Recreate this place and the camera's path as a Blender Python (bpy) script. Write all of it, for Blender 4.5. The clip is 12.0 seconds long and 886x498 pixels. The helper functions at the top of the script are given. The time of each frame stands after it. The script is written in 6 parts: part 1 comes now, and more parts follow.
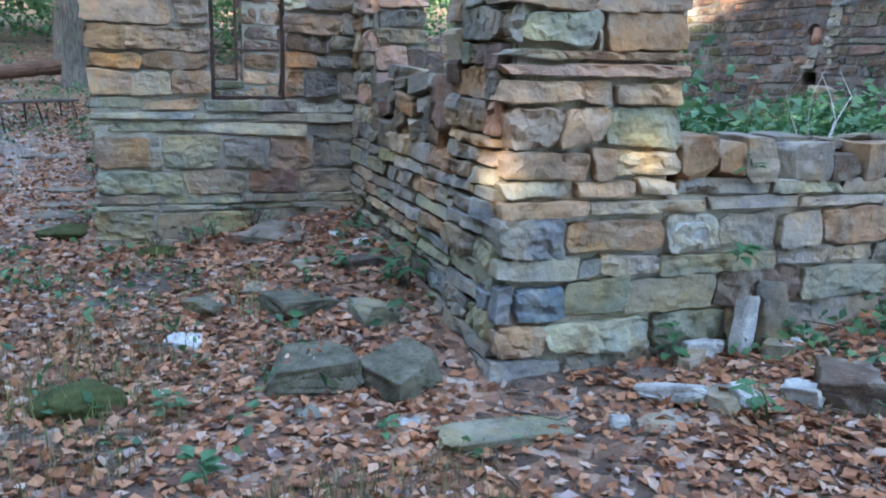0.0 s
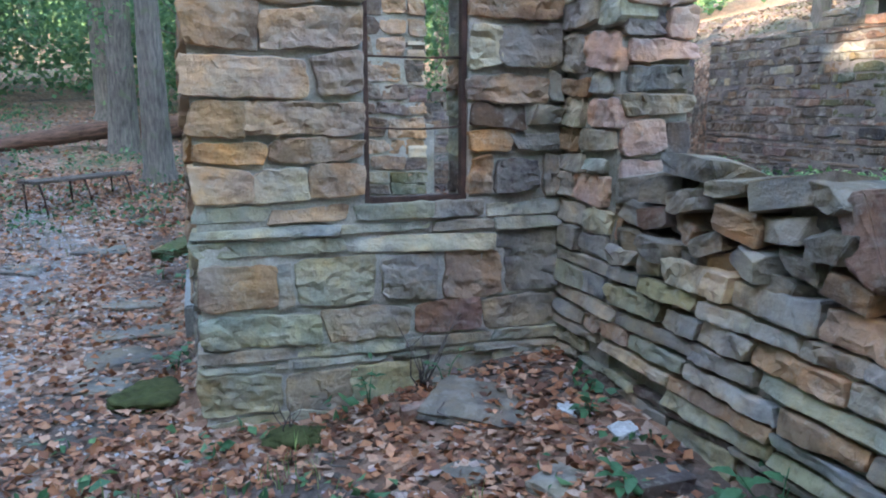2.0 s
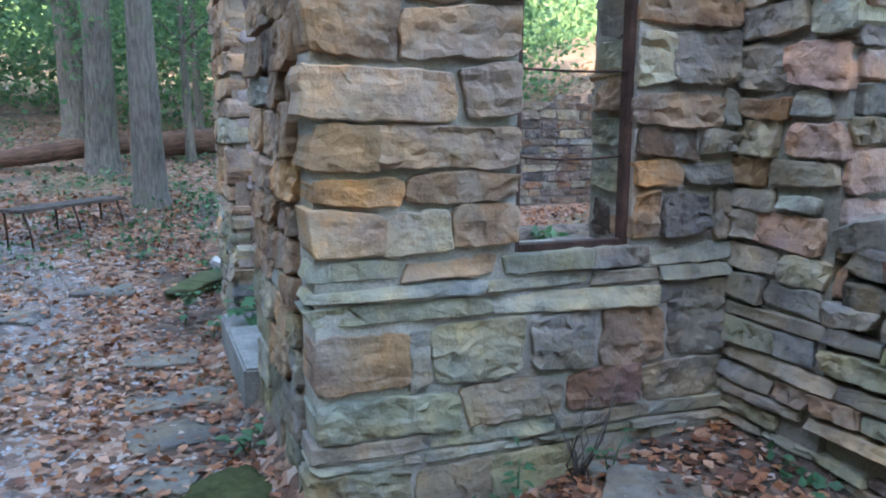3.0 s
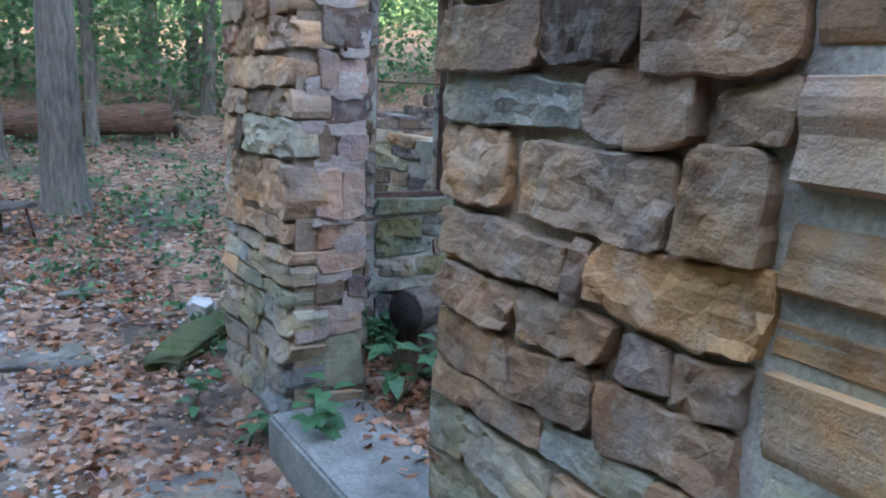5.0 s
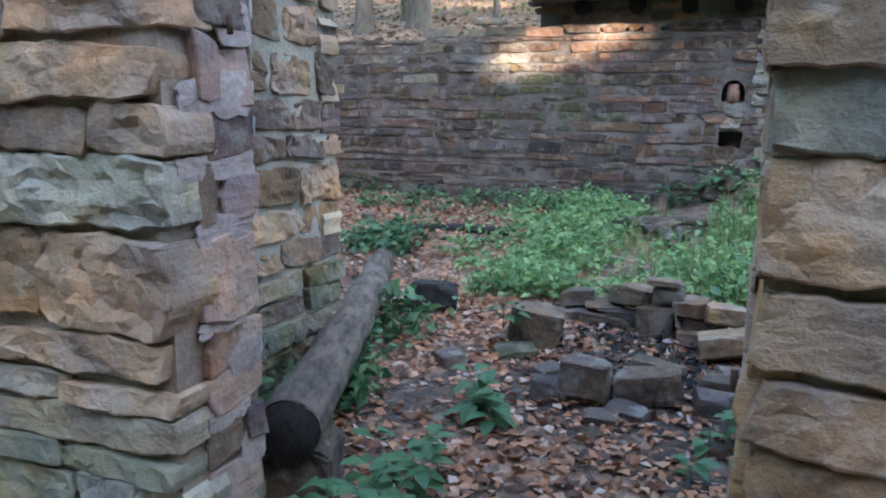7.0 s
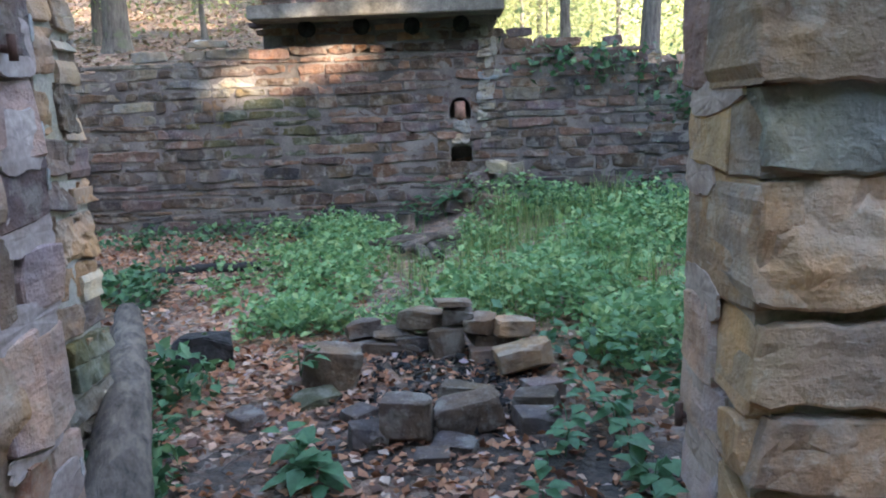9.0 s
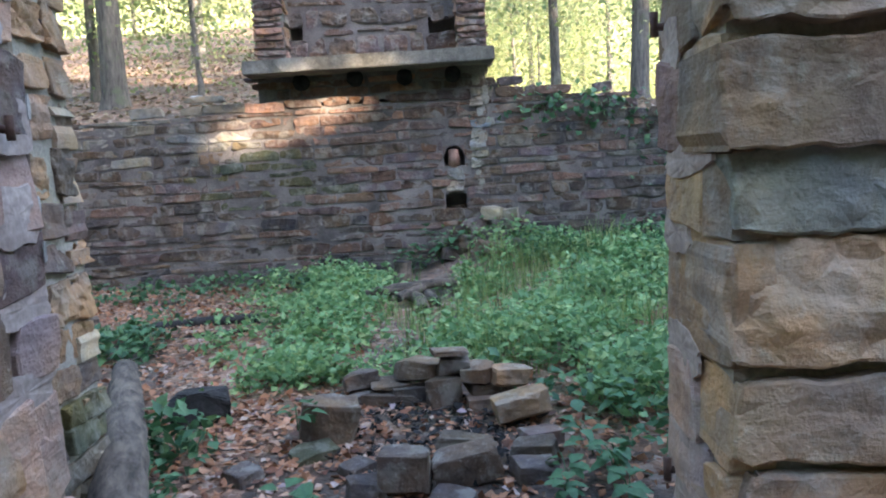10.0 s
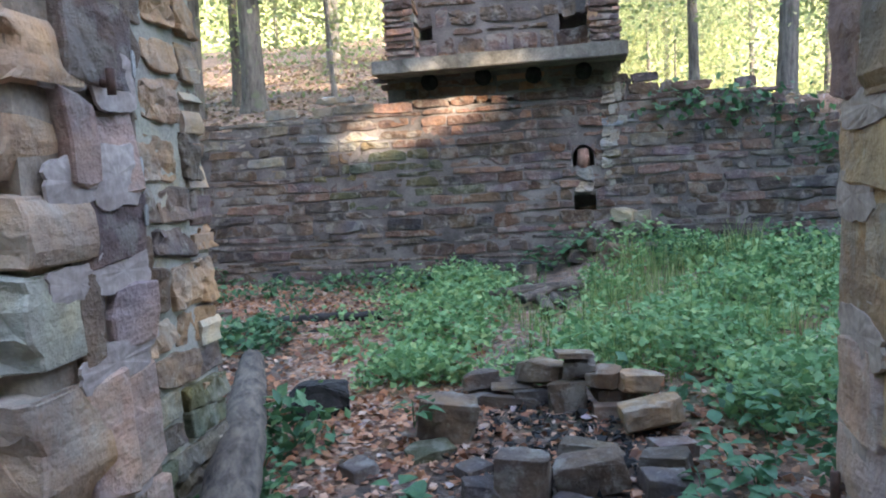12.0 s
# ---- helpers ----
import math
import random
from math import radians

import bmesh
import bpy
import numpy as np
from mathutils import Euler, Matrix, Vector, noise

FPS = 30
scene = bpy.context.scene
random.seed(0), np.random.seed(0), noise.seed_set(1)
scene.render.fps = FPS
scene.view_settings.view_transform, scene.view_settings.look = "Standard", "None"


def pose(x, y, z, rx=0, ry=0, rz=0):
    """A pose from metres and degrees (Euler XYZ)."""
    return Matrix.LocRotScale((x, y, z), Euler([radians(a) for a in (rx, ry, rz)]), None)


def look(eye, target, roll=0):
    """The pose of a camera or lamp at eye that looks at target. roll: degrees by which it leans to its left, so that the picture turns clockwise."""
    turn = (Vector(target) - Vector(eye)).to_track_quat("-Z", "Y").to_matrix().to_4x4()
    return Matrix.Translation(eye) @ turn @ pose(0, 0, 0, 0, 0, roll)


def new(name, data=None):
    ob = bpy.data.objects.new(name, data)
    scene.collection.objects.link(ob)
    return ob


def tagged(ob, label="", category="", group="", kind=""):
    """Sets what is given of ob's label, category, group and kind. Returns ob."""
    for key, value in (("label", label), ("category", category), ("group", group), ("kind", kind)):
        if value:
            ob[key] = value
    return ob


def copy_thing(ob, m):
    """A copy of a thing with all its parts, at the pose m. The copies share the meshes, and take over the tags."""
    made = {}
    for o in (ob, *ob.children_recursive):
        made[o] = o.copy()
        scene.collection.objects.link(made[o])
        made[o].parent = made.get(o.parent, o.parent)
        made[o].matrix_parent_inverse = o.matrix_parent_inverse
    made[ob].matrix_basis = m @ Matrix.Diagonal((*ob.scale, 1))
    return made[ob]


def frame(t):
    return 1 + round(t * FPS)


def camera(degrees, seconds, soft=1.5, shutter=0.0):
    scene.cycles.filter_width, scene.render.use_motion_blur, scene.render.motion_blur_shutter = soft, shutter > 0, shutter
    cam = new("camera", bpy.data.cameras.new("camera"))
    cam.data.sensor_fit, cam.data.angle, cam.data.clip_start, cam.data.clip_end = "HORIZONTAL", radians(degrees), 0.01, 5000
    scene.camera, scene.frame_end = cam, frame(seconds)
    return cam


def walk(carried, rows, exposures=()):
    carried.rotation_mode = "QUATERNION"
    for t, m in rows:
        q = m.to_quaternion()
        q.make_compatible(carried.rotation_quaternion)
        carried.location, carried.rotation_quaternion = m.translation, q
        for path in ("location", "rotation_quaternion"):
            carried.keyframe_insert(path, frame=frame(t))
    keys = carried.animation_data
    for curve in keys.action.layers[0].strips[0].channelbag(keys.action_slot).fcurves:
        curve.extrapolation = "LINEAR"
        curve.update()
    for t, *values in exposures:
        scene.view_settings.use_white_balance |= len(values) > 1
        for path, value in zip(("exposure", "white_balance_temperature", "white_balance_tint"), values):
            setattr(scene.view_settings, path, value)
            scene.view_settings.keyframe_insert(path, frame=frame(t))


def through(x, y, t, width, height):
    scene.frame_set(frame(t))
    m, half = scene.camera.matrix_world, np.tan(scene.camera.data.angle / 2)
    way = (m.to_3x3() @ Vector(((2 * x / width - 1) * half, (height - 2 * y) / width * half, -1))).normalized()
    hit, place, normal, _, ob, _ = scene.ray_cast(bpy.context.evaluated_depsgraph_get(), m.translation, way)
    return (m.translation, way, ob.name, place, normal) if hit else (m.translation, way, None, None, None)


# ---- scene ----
cam = camera(59.3, 12.0, 2.0)

PATH = [
    (0, (0.194, -0.402, 1.254), (0.832, 1.438, 0.798), 1.9),
    (0.5, (0.041, 0.243, 1.331), (0.643, 2.114, 0.963), -1.2),
    (1, (-0.115, 0.806, 1.376), (0.408, 2.708, 1.047), -2.2),
    (1.5, (-0.258, 1.348, 1.409), (0.311, 3.233, 1.063), 0.5),
    (2, (-0.349, 1.997, 1.47), (0.237, 3.874, 1.101), 0.1),
    (2.5, (-0.675, 2.548, 1.495), (-0.032, 4.41, 1.146), 0.1),
    (3, (-0.974, 3.104, 1.506), (-0.262, 4.943, 1.174), 0.3),
    (3.5, (-1.164, 3.675, 1.615), (-0.437, 5.503, 1.253), 0.8),
    (3.7, (-1.263, 3.857, 1.63), (-0.505, 5.671, 1.263), 1.2),
    (5.3, (-1.759, 5.701, 1.644), (-0.634, 7.311, 1.267), 3.1),
    (5.5, (-1.84, 5.91, 1.651), (-0.645, 7.472, 1.289), 3.4),
    (6, (-1.905, 6.54, 1.615), (-0.495, 7.918, 1.271), 1.9),
    (6.5, (-2.004, 7.027, 1.626), (-0.336, 8.067, 1.26), 3.6),
    (7, (-1.899, 7.399, 1.642), (-0.076, 8.132, 1.272), 0.6),
    (7.5, (-1.753, 7.774, 1.647), (0.175, 8.16, 1.283), -0.4),
    (7.7, (-1.777, 7.885, 1.645), (0.172, 8.139, 1.277), 1.1),
    (9.3, (-1.669, 7.885, 1.679), (0.307, 7.885, 1.368), -2.4),
    (9.5, (-1.692, 7.897, 1.687), (0.289, 7.907, 1.415), -2.5),
    (10, (-1.713, 7.856, 1.714), (0.275, 7.872, 1.497), -3.5),
    (10.5, (-1.698, 7.917, 1.687), (0.293, 8.032, 1.536), -2.8),
    (11, (-1.625, 7.962, 1.664), (0.349, 8.264, 1.556), -3.7),
    (11.5, (-1.613, 7.923, 1.675), (0.344, 8.316, 1.547), -4.1),
    (12, (-1.532, 7.851, 1.614), (0.431, 8.19, 1.437), -3.3),
]
# stops, kelvin, tint
EXPOSURES = [(0, 3.92, 6450, 11), (4.5, 3.86, 6500, 13), (7.5, 3.68, 6600, 14), (12, 3.66, 6600, 14)]
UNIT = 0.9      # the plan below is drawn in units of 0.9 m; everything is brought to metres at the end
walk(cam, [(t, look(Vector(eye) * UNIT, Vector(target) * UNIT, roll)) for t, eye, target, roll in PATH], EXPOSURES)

# ---- world, sun and exposure ----
SUN_ELEVATION, SUN_AZIMUTH = 24.0, 222.0      # degrees; azimuth from +y towards +x
world = bpy.data.worlds.new("woodland_sky")
scene.world = world
world.use_nodes = True
wn = world.node_tree.nodes
sky = wn.new("ShaderNodeTexSky")
sky.sky_type, sky.sun_disc = "NISHITA", False
sky.sun_elevation, sky.sun_rotation = radians(SUN_ELEVATION), radians(SUN_AZIMUTH)
sky.air_density, sky.dust_density = 1.0, 1.0
wn["Background"].inputs["Strength"].default_value = 0.15
world.node_tree.links.new(sky.outputs[0], wn["Background"].inputs["Color"])

sun_data = bpy.data.lights.new("sun", "SUN")
sun_data.energy, sun_data.angle, sun_data.color = 2.4, radians(0.6), (1.0, 0.86, 0.66)
sun = new("sun", sun_data)
az, el = radians(SUN_AZIMUTH), radians(SUN_ELEVATION)
SUN_DIR = Vector((math.sin(az) * math.cos(el), math.cos(az) * math.cos(el), math.sin(el)))
sun.matrix_world = look(SUN_DIR * 60, (0, 0, 0))


# ---- materials ----
def node_material(name):
    mat = bpy.data.materials.new(name)
    mat.use_nodes = True
    nt = mat.node_tree
    return mat, nt, nt.nodes["Principled BSDF"]


def add(nt, kind, **values):
    n = nt.nodes.new(kind)
    for key, v in values.items():
        if isinstance(v, bpy.types.NodeSocket):
            nt.links.new(v, n.inputs[key.replace("_", " ")])
        else:
            n.inputs[key.replace("_", " ")].default_value = v
    return n


def ramp(nt, fac, stops):
    n = nt.nodes.new("ShaderNodeValToRGB")
    nt.links.new(fac, n.inputs[0])
    e = n.color_ramp.elements
    while len(e) < len(stops):
        e.new(0.5)
    for i, (p, c) in enumerate(stops):
        e[i].position, e[i].color = p, (*c, 1) if len(c) == 3 else c
    return n.outputs[0]


def grey(v):
    return (v, v, v)


def mix(nt, fac, a, b, how="MIX"):
    n = nt.nodes.new("ShaderNodeMix")
    n.data_type, n.blend_type = "RGBA", how
    for key, v in ((0, fac), (6, a), (7, b)):
        if isinstance(v, bpy.types.NodeSocket):
            nt.links.new(v, n.inputs[key])
        else:
            n.inputs[key].default_value = v if key == 0 else (*v, 1)
    return n.outputs[2]


def maths(nt, op, a, b):
    n = nt.nodes.new("ShaderNodeMath")
    n.operation = op
    for i, v in enumerate((a, b)):
        if isinstance(v, bpy.types.NodeSocket):
            nt.links.new(v, n.inputs[i])
        else:
            n.inputs[i].default_value = v
    return n.outputs[0]


def object_coords(nt, stretch=(1, 1, 1)):
    """Object coordinates shifted by the object's own random number."""
    tc = nt.nodes.new("ShaderNodeTexCoord")
    info = nt.nodes.new("ShaderNodeObjectInfo")
    off = maths(nt, "MULTIPLY", info.outputs["Random"], 57.0)
    vec = nt.nodes.new("ShaderNodeVectorMath")
    vec.operation = "ADD"
    nt.links.new(tc.outputs["Object"], vec.inputs[0])
    nt.links.new(off, vec.inputs[1])
    mp = nt.nodes.new("ShaderNodeMapping")
    mp.inputs["Scale"].default_value = stretch
    nt.links.new(vec.outputs[0], mp.inputs[0])
    return mp.outputs[0], info


def noise_tex(nt, vec, scale, detail=4.0, rough=0.6):
    n = nt.nodes.new("ShaderNodeTexNoise")
    nt.links.new(vec, n.inputs["Vector"])
    n.inputs["Scale"].default_value, n.inputs["Detail"].default_value, n.inputs["Roughness"].default_value = scale, detail, rough
    return n.outputs[0]


def bump(nt, bsdf, height, strength=0.5, distance=0.01):
    n = nt.nodes.new("ShaderNodeBump")
    n.inputs["Strength"].default_value, n.inputs["Distance"].default_value = strength, distance
    nt.links.new(height, n.inputs["Height"])
    nt.links.new(n.outputs[0], bsdf.inputs["Normal"])


def wall_film(nt, c):
    """Old lime smears, grey-green algae and rusty runs that spread over stones and joints alike."""
    geo = nt.nodes.new("ShaderNodeNewGeometry")
    at = geo.outputs["Position"]
    lime = ramp(nt, noise_tex(nt, at, 5.5, 7, 0.66), ((0.52, grey(0)), (0.6, grey(0.55))))
    algae = ramp(nt, noise_tex(nt, at, 2.1, 6, 0.6), ((0.47, grey(0)), (0.62, grey(0.6))))
    iron = ramp(nt, noise_tex(nt, at, 3.4, 6, 0.62), ((0.55, grey(0)), (0.66, grey(0.6))))
    c = mix(nt, iron, c, mix(nt, 1.0, c, (1.2, 0.98, 0.74), "MULTIPLY"))
    c = mix(nt, algae, c, mix(nt, 1.0, c, (0.84, 0.9, 0.76), "MULTIPLY"))
    return mix(nt, lime, c, mix(nt, 0.5, c, (0.34, 0.325, 0.28)))


def sandstone(name):
    """Field stone: the object's own colour in broad iron-brown and grey clouds, faint bedding, a little lichen, a fine gritty relief."""
    mat, nt, bsdf = node_material(name)
    vec, info = object_coords(nt)
    bed, _ = object_coords(nt, (1.0, 1.0, 5.0))
    streak = noise_tex(nt, bed, 3.4, 6, 0.62)
    cloud = noise_tex(nt, vec, 2.6, 3, 0.5)
    blotch = noise_tex(nt, vec, 7.0, 6, 0.6)
    stain = noise_tex(nt, vec, 4.2, 7, 0.68)
    grit = noise_tex(nt, vec, 150.0, 3)
    rough = noise_tex(nt, vec, 30.0, 6, 0.66)
    base = info.outputs["Color"]
    c = mix(nt, ramp(nt, cloud, ((0.4, grey(0)), (0.6, grey(1)))), mix(nt, 1.0, base, (0.7, 0.7, 0.74), "MULTIPLY"), mix(nt, 1.0, base, (1.0, 0.88, 0.74), "MULTIPLY"))
    c = mix(nt, ramp(nt, streak, ((0.36, grey(0.55)), (0.5, grey(0)))), c, mix(nt, 1.0, c, (0.66, 0.62, 0.62), "MULTIPLY"))
    c = mix(nt, ramp(nt, blotch, ((0.5, grey(0)), (0.62, grey(0.7)))), c, mix(nt, 1.0, c, (1.22, 1.1, 0.94), "MULTIPLY"))
    c = mix(nt, ramp(nt, stain, ((0.5, grey(0)), (0.64, grey(0.75)))), c, mix(nt, 1.0, c, (0.48, 0.46, 0.48), "MULTIPLY"))
    c = mix(nt, ramp(nt, rough, ((0.58, grey(0)), (0.72, grey(0.3)))), c, (0.44, 0.42, 0.35))
    c = wall_film(nt, c)
    vary = maths(nt, "ADD", maths(nt, "MULTIPLY", grit, 0.3), 0.92)
    n = nt.nodes.new("ShaderNodeVectorMath")
    n.operation = "SCALE"
    nt.links.new(c, n.inputs[0])
    nt.links.new(vary, n.inputs["Scale"])
    nt.links.new(n.outputs[0], bsdf.inputs["Base Color"])
    bsdf.inputs["Roughness"].default_value = 0.88
    bsdf.inputs["Specular IOR Level"].default_value = 0.25
    chips = noise_tex(nt, vec, 11.0, 5, 0.55)
    h = maths(nt, "ADD", maths(nt, "MULTIPLY", rough, 0.45), maths(nt, "MULTIPLY", grit, 0.1))
    h = maths(nt, "ADD", h, maths(nt, "MULTIPLY", streak, 0.5))
    h = maths(nt, "ADD", h, maths(nt, "MULTIPLY", chips, 1.0))
    bump(nt, bsdf, h, 0.85, 0.024)
    return mat


def mottled(name, dark, light, scale=6.0, fine=60.0, rough=0.9, relief=0.01, third=None, strength=0.6, film=False):
    """A plain mineral or earthy surface with two scales of variation."""
    mat, nt, bsdf = node_material(name)
    vec, _ = object_coords(nt)
    big, small = noise_tex(nt, vec, scale, 6, 0.62), noise_tex(nt, vec, fine, 4)
    c = ramp(nt, big, ((0.32, dark), (0.68, light)))
    if third:
        c = mix(nt, ramp(nt, noise_tex(nt, vec, scale * 2.7, 5), ((0.55, grey(0)), (0.66, grey(0.8)))), c, third)
    c = mix(nt, 0.5, c, mix(nt, 1.0, c, ramp(nt, small, ((0.3, grey(0.45)), (0.7, grey(1.4)))), "MULTIPLY"))
    if film:
        c = wall_film(nt, c)
    nt.links.new(c, bsdf.inputs["Base Color"])
    bsdf.inputs["Roughness"].default_value = rough
    bsdf.inputs["Specular IOR Level"].default_value = 0.25
    bump(nt, bsdf, maths(nt, "ADD", big, maths(nt, "MULTIPLY", small, 0.5)), strength, relief)
    return mat


def bark(name, dark, light, stretch=(7, 7, 1.2), moss=None):
    mat, nt, bsdf = node_material(name)
    vec, _ = object_coords(nt, stretch)
    flat, _ = object_coords(nt)
    a, b = noise_tex(nt, vec, 3.2, 8, 0.7), noise_tex(nt, flat, 1.6, 4)
    c = ramp(nt, a, ((0.34, dark), (0.66, light)))
    c = mix(nt, ramp(nt, b, ((0.45, grey(0)), (0.65, grey(0.6)))), c, mix(nt, 1.0, c, (0.55, 0.55, 0.55), "MULTIPLY"))
    if moss:
        c = mix(nt, ramp(nt, noise_tex(nt, flat, 4.0, 5), ((0.56, grey(0)), (0.66, grey(0.8)))), c, moss)
    nt.links.new(c, bsdf.inputs["Base Color"])
    bsdf.inputs["Roughness"].default_value = 0.92
    bump(nt, bsdf, a, 0.8, 0.03)
    return mat


def leafy(name, stops, through=0.35, rough=0.55):
    """Leaves: each island its own tint; thin, so that light passes through."""
    mat, nt, bsdf = node_material(name)
    geo = nt.nodes.new("ShaderNodeNewGeometry")
    c = ramp(nt, geo.outputs["Random Per Island"], stops)
    tc = nt.nodes.new("ShaderNodeTexCoord")
    blot = noise_tex(nt, tc.outputs["Object"], 40.0, 3)
    c = mix(nt, ramp(nt, blot, ((0.4, grey(0)), (0.65, grey(0.5)))), c, mix(nt, 1.0, c, (0.55, 0.5, 0.45), "MULTIPLY"))
    nt.links.new(c, bsdf.inputs["Base Color"])
    bsdf.inputs["Roughness"].default_value = rough
    if through:
        tr = nt.nodes.new("ShaderNodeBsdfTranslucent")
        nt.links.new(c, tr.inputs[0])
        ms = nt.nodes.new("ShaderNodeMixShader")
        ms.inputs[0].default_value = through
        out = nt.nodes["Material Output"]
        nt.links.new(bsdf.outputs[0], ms.inputs[1])
        nt.links.new(tr.outputs[0], ms.inputs[2])
        nt.links.new(ms.outputs[0], out.inputs[0])
    return mat


STONE = sandstone("sandstone")
MORTAR = mottled("lime_mortar", (0.24, 0.22, 0.19), (0.46, 0.43, 0.38), 5.0, 70.0, 0.95, 0.012, film=True)
TAN_MORTAR = mottled("tan_mortar", (0.18, 0.133, 0.1), (0.35, 0.275, 0.215), 6.0, 70.0, 0.95, 0.014, film=True)
GREY_MORTAR = mottled("grey_mortar", (0.17, 0.158, 0.135), (0.35, 0.325, 0.285), 4.0, 65.0, 0.95, 0.012, film=True)
# the next mortar is darkened to carry the upper fireplace's shade
SHADED_MORTAR = mottled("shaded_mortar", (0.085, 0.072, 0.066), (0.22, 0.185, 0.165), 3.0, 60.0, 0.95, 0.012)
DARK_MORTAR = mottled("dark_mortar", (0.062, 0.054, 0.052), (0.225, 0.197, 0.18), 2.0, 60.0, 0.95, 0.012)
RENDER_COAT = mottled("torn_render", (0.26, 0.205, 0.185), (0.45, 0.385, 0.35), 4.0, 50.0, 0.95, 0.006, strength=0.35)
TAN_PLASTER = mottled("tan_plaster", (0.25, 0.18, 0.145), (0.44, 0.34, 0.27), 5.0, 60.0, 0.95, 0.006, strength=0.35)
CONCRETE = mottled("weathered_concrete", (0.11, 0.11, 0.1), (0.27, 0.27, 0.25), 3.0, 60.0, 0.9, 0.006)
MANTEL = mottled("sooty_mantel_stone", (0.08, 0.072, 0.06), (0.24, 0.22, 0.185), 4.0, 50.0, 0.9, 0.01)
RUST = mottled("rusted_steel", (0.035, 0.022, 0.018), (0.11, 0.06, 0.045), 9.0, 90.0, 0.8, 0.003)
CHAR_HOLE_BLACK = mottled("char_hole_black", (0.008, 0.008, 0.008), (0.045, 0.042, 0.04), 8.0, 50.0, 0.85, 0.02)
LOG_BARK = bark("dead_log_bark", (0.024, 0.019, 0.016), (0.2, 0.155, 0.12), (1.6, 5, 5))
TREE_BARK = bark("grey_tree_bark", (0.055, 0.05, 0.045), (0.21, 0.19, 0.165), (7, 7, 1.2), (0.1, 0.12, 0.07))
OLD_WOOD = bark("weathered_plank_wood", (0.05, 0.04, 0.035), (0.16, 0.13, 0.11), (1.5, 9, 9))
ROTTEN = bark("reddish_rotten_wood", (0.05, 0.027, 0.018), (0.21, 0.115, 0.075), (1.5, 8, 8))
MOSS = mottled("moss", (0.03, 0.036, 0.012), (0.078, 0.088, 0.03), 12.0, 150.0, 1.0, 0.02)
SLAB_MOSS = mottled("mossy_slab_stone", (0.045, 0.05, 0.03), (0.1, 0.115, 0.05), 5.0, 90.0, 0.95, 0.02, (0.05, 0.085, 0.018))
MOSSY_STONE = mottled("mossy_stone", (0.05, 0.05, 0.035), (0.18, 0.165, 0.125), 7.0, 80.0, 0.92, 0.02, (0.05, 0.065, 0.02))
WHITE_STONE = mottled("white_plaster_rubble", (0.2, 0.2, 0.19), (0.54, 0.54, 0.52), 5.0, 60.0, 0.9, 0.008)
LITTER = leafy("fallen_leaves", ((0.0, (0.09, 0.04, 0.025)), (0.25, (0.23, 0.09, 0.045)), (0.5, (0.37, 0.155, 0.07)), (0.7, (0.44, 0.21, 0.11)), (0.85, (0.48, 0.27, 0.17)), (0.95, (0.5, 0.38, 0.3)), (1.0, (0.3, 0.22, 0.23))), 0.12, 0.7)
HILL_LITTER = leafy("faded_hillside_leaves", ((0.0, (0.14, 0.095, 0.06)), (0.4, (0.24, 0.17, 0.11)), (0.75, (0.33, 0.25, 0.17)), (0.9, (0.2, 0.22, 0.1)), (1.0, (0.4, 0.33, 0.25))), 0.12, 0.75)
WEED = leafy("weed_leaves", ((0.0, (0.12, 0.25, 0.105)), (0.4, (0.17, 0.33, 0.14)), (0.75, (0.25, 0.42, 0.17)), (1.0, (0.37, 0.48, 0.19))), 0.4)
HERB = leafy("dark_herb_leaves", ((0.0, (0.035, 0.11, 0.05)), (0.6, (0.07, 0.18, 0.08)), (1.0, (0.14, 0.26, 0.1))), 0.3)
GRASS = leafy("tall_grass", ((0.0, (0.08, 0.16, 0.045)), (0.5, (0.18, 0.29, 0.09)), (0.85, (0.3, 0.37, 0.13)), (1.0, (0.4, 0.4, 0.18))), 0.35)
DRY_GRASS = leafy("dry_grass", ((0.0, (0.16, 0.12, 0.06)), (0.6, (0.26, 0.2, 0.11)), (1.0, (0.14, 0.17, 0.06))), 0.2)
CANOPY = leafy("autumn_tree_leaves", ((0.0, (0.18, 0.26, 0.11)), (0.4, (0.27, 0.34, 0.15)), (0.75, (0.38, 0.41, 0.2)), (1.0, (0.52, 0.5, 0.27))), 0.6)
GREEN_CANOPY = leafy("green_tree_leaves", ((0.0, (0.07, 0.16, 0.085)), (0.5, (0.11, 0.23, 0.11)), (1.0, (0.19, 0.31, 0.13))), 0.55)

# stone tints
TINT = {
    "t": (0.43, 0.315, 0.225), "o": (0.42, 0.27, 0.155), "b": (0.33, 0.23, 0.155), "d": (0.2, 0.19, 0.165), "r": (0.33, 0.2, 0.155),
    "g": (0.32, 0.295, 0.25), "e": (0.29, 0.295, 0.22), "k": (0.135, 0.11, 0.1), "l": (0.47, 0.42, 0.33),
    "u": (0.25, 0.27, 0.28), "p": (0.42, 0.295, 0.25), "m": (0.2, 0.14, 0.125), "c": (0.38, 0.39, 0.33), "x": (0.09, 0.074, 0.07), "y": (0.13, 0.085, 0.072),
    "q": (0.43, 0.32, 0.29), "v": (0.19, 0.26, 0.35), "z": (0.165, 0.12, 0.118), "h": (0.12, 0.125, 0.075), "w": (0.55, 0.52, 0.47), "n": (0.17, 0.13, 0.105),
}


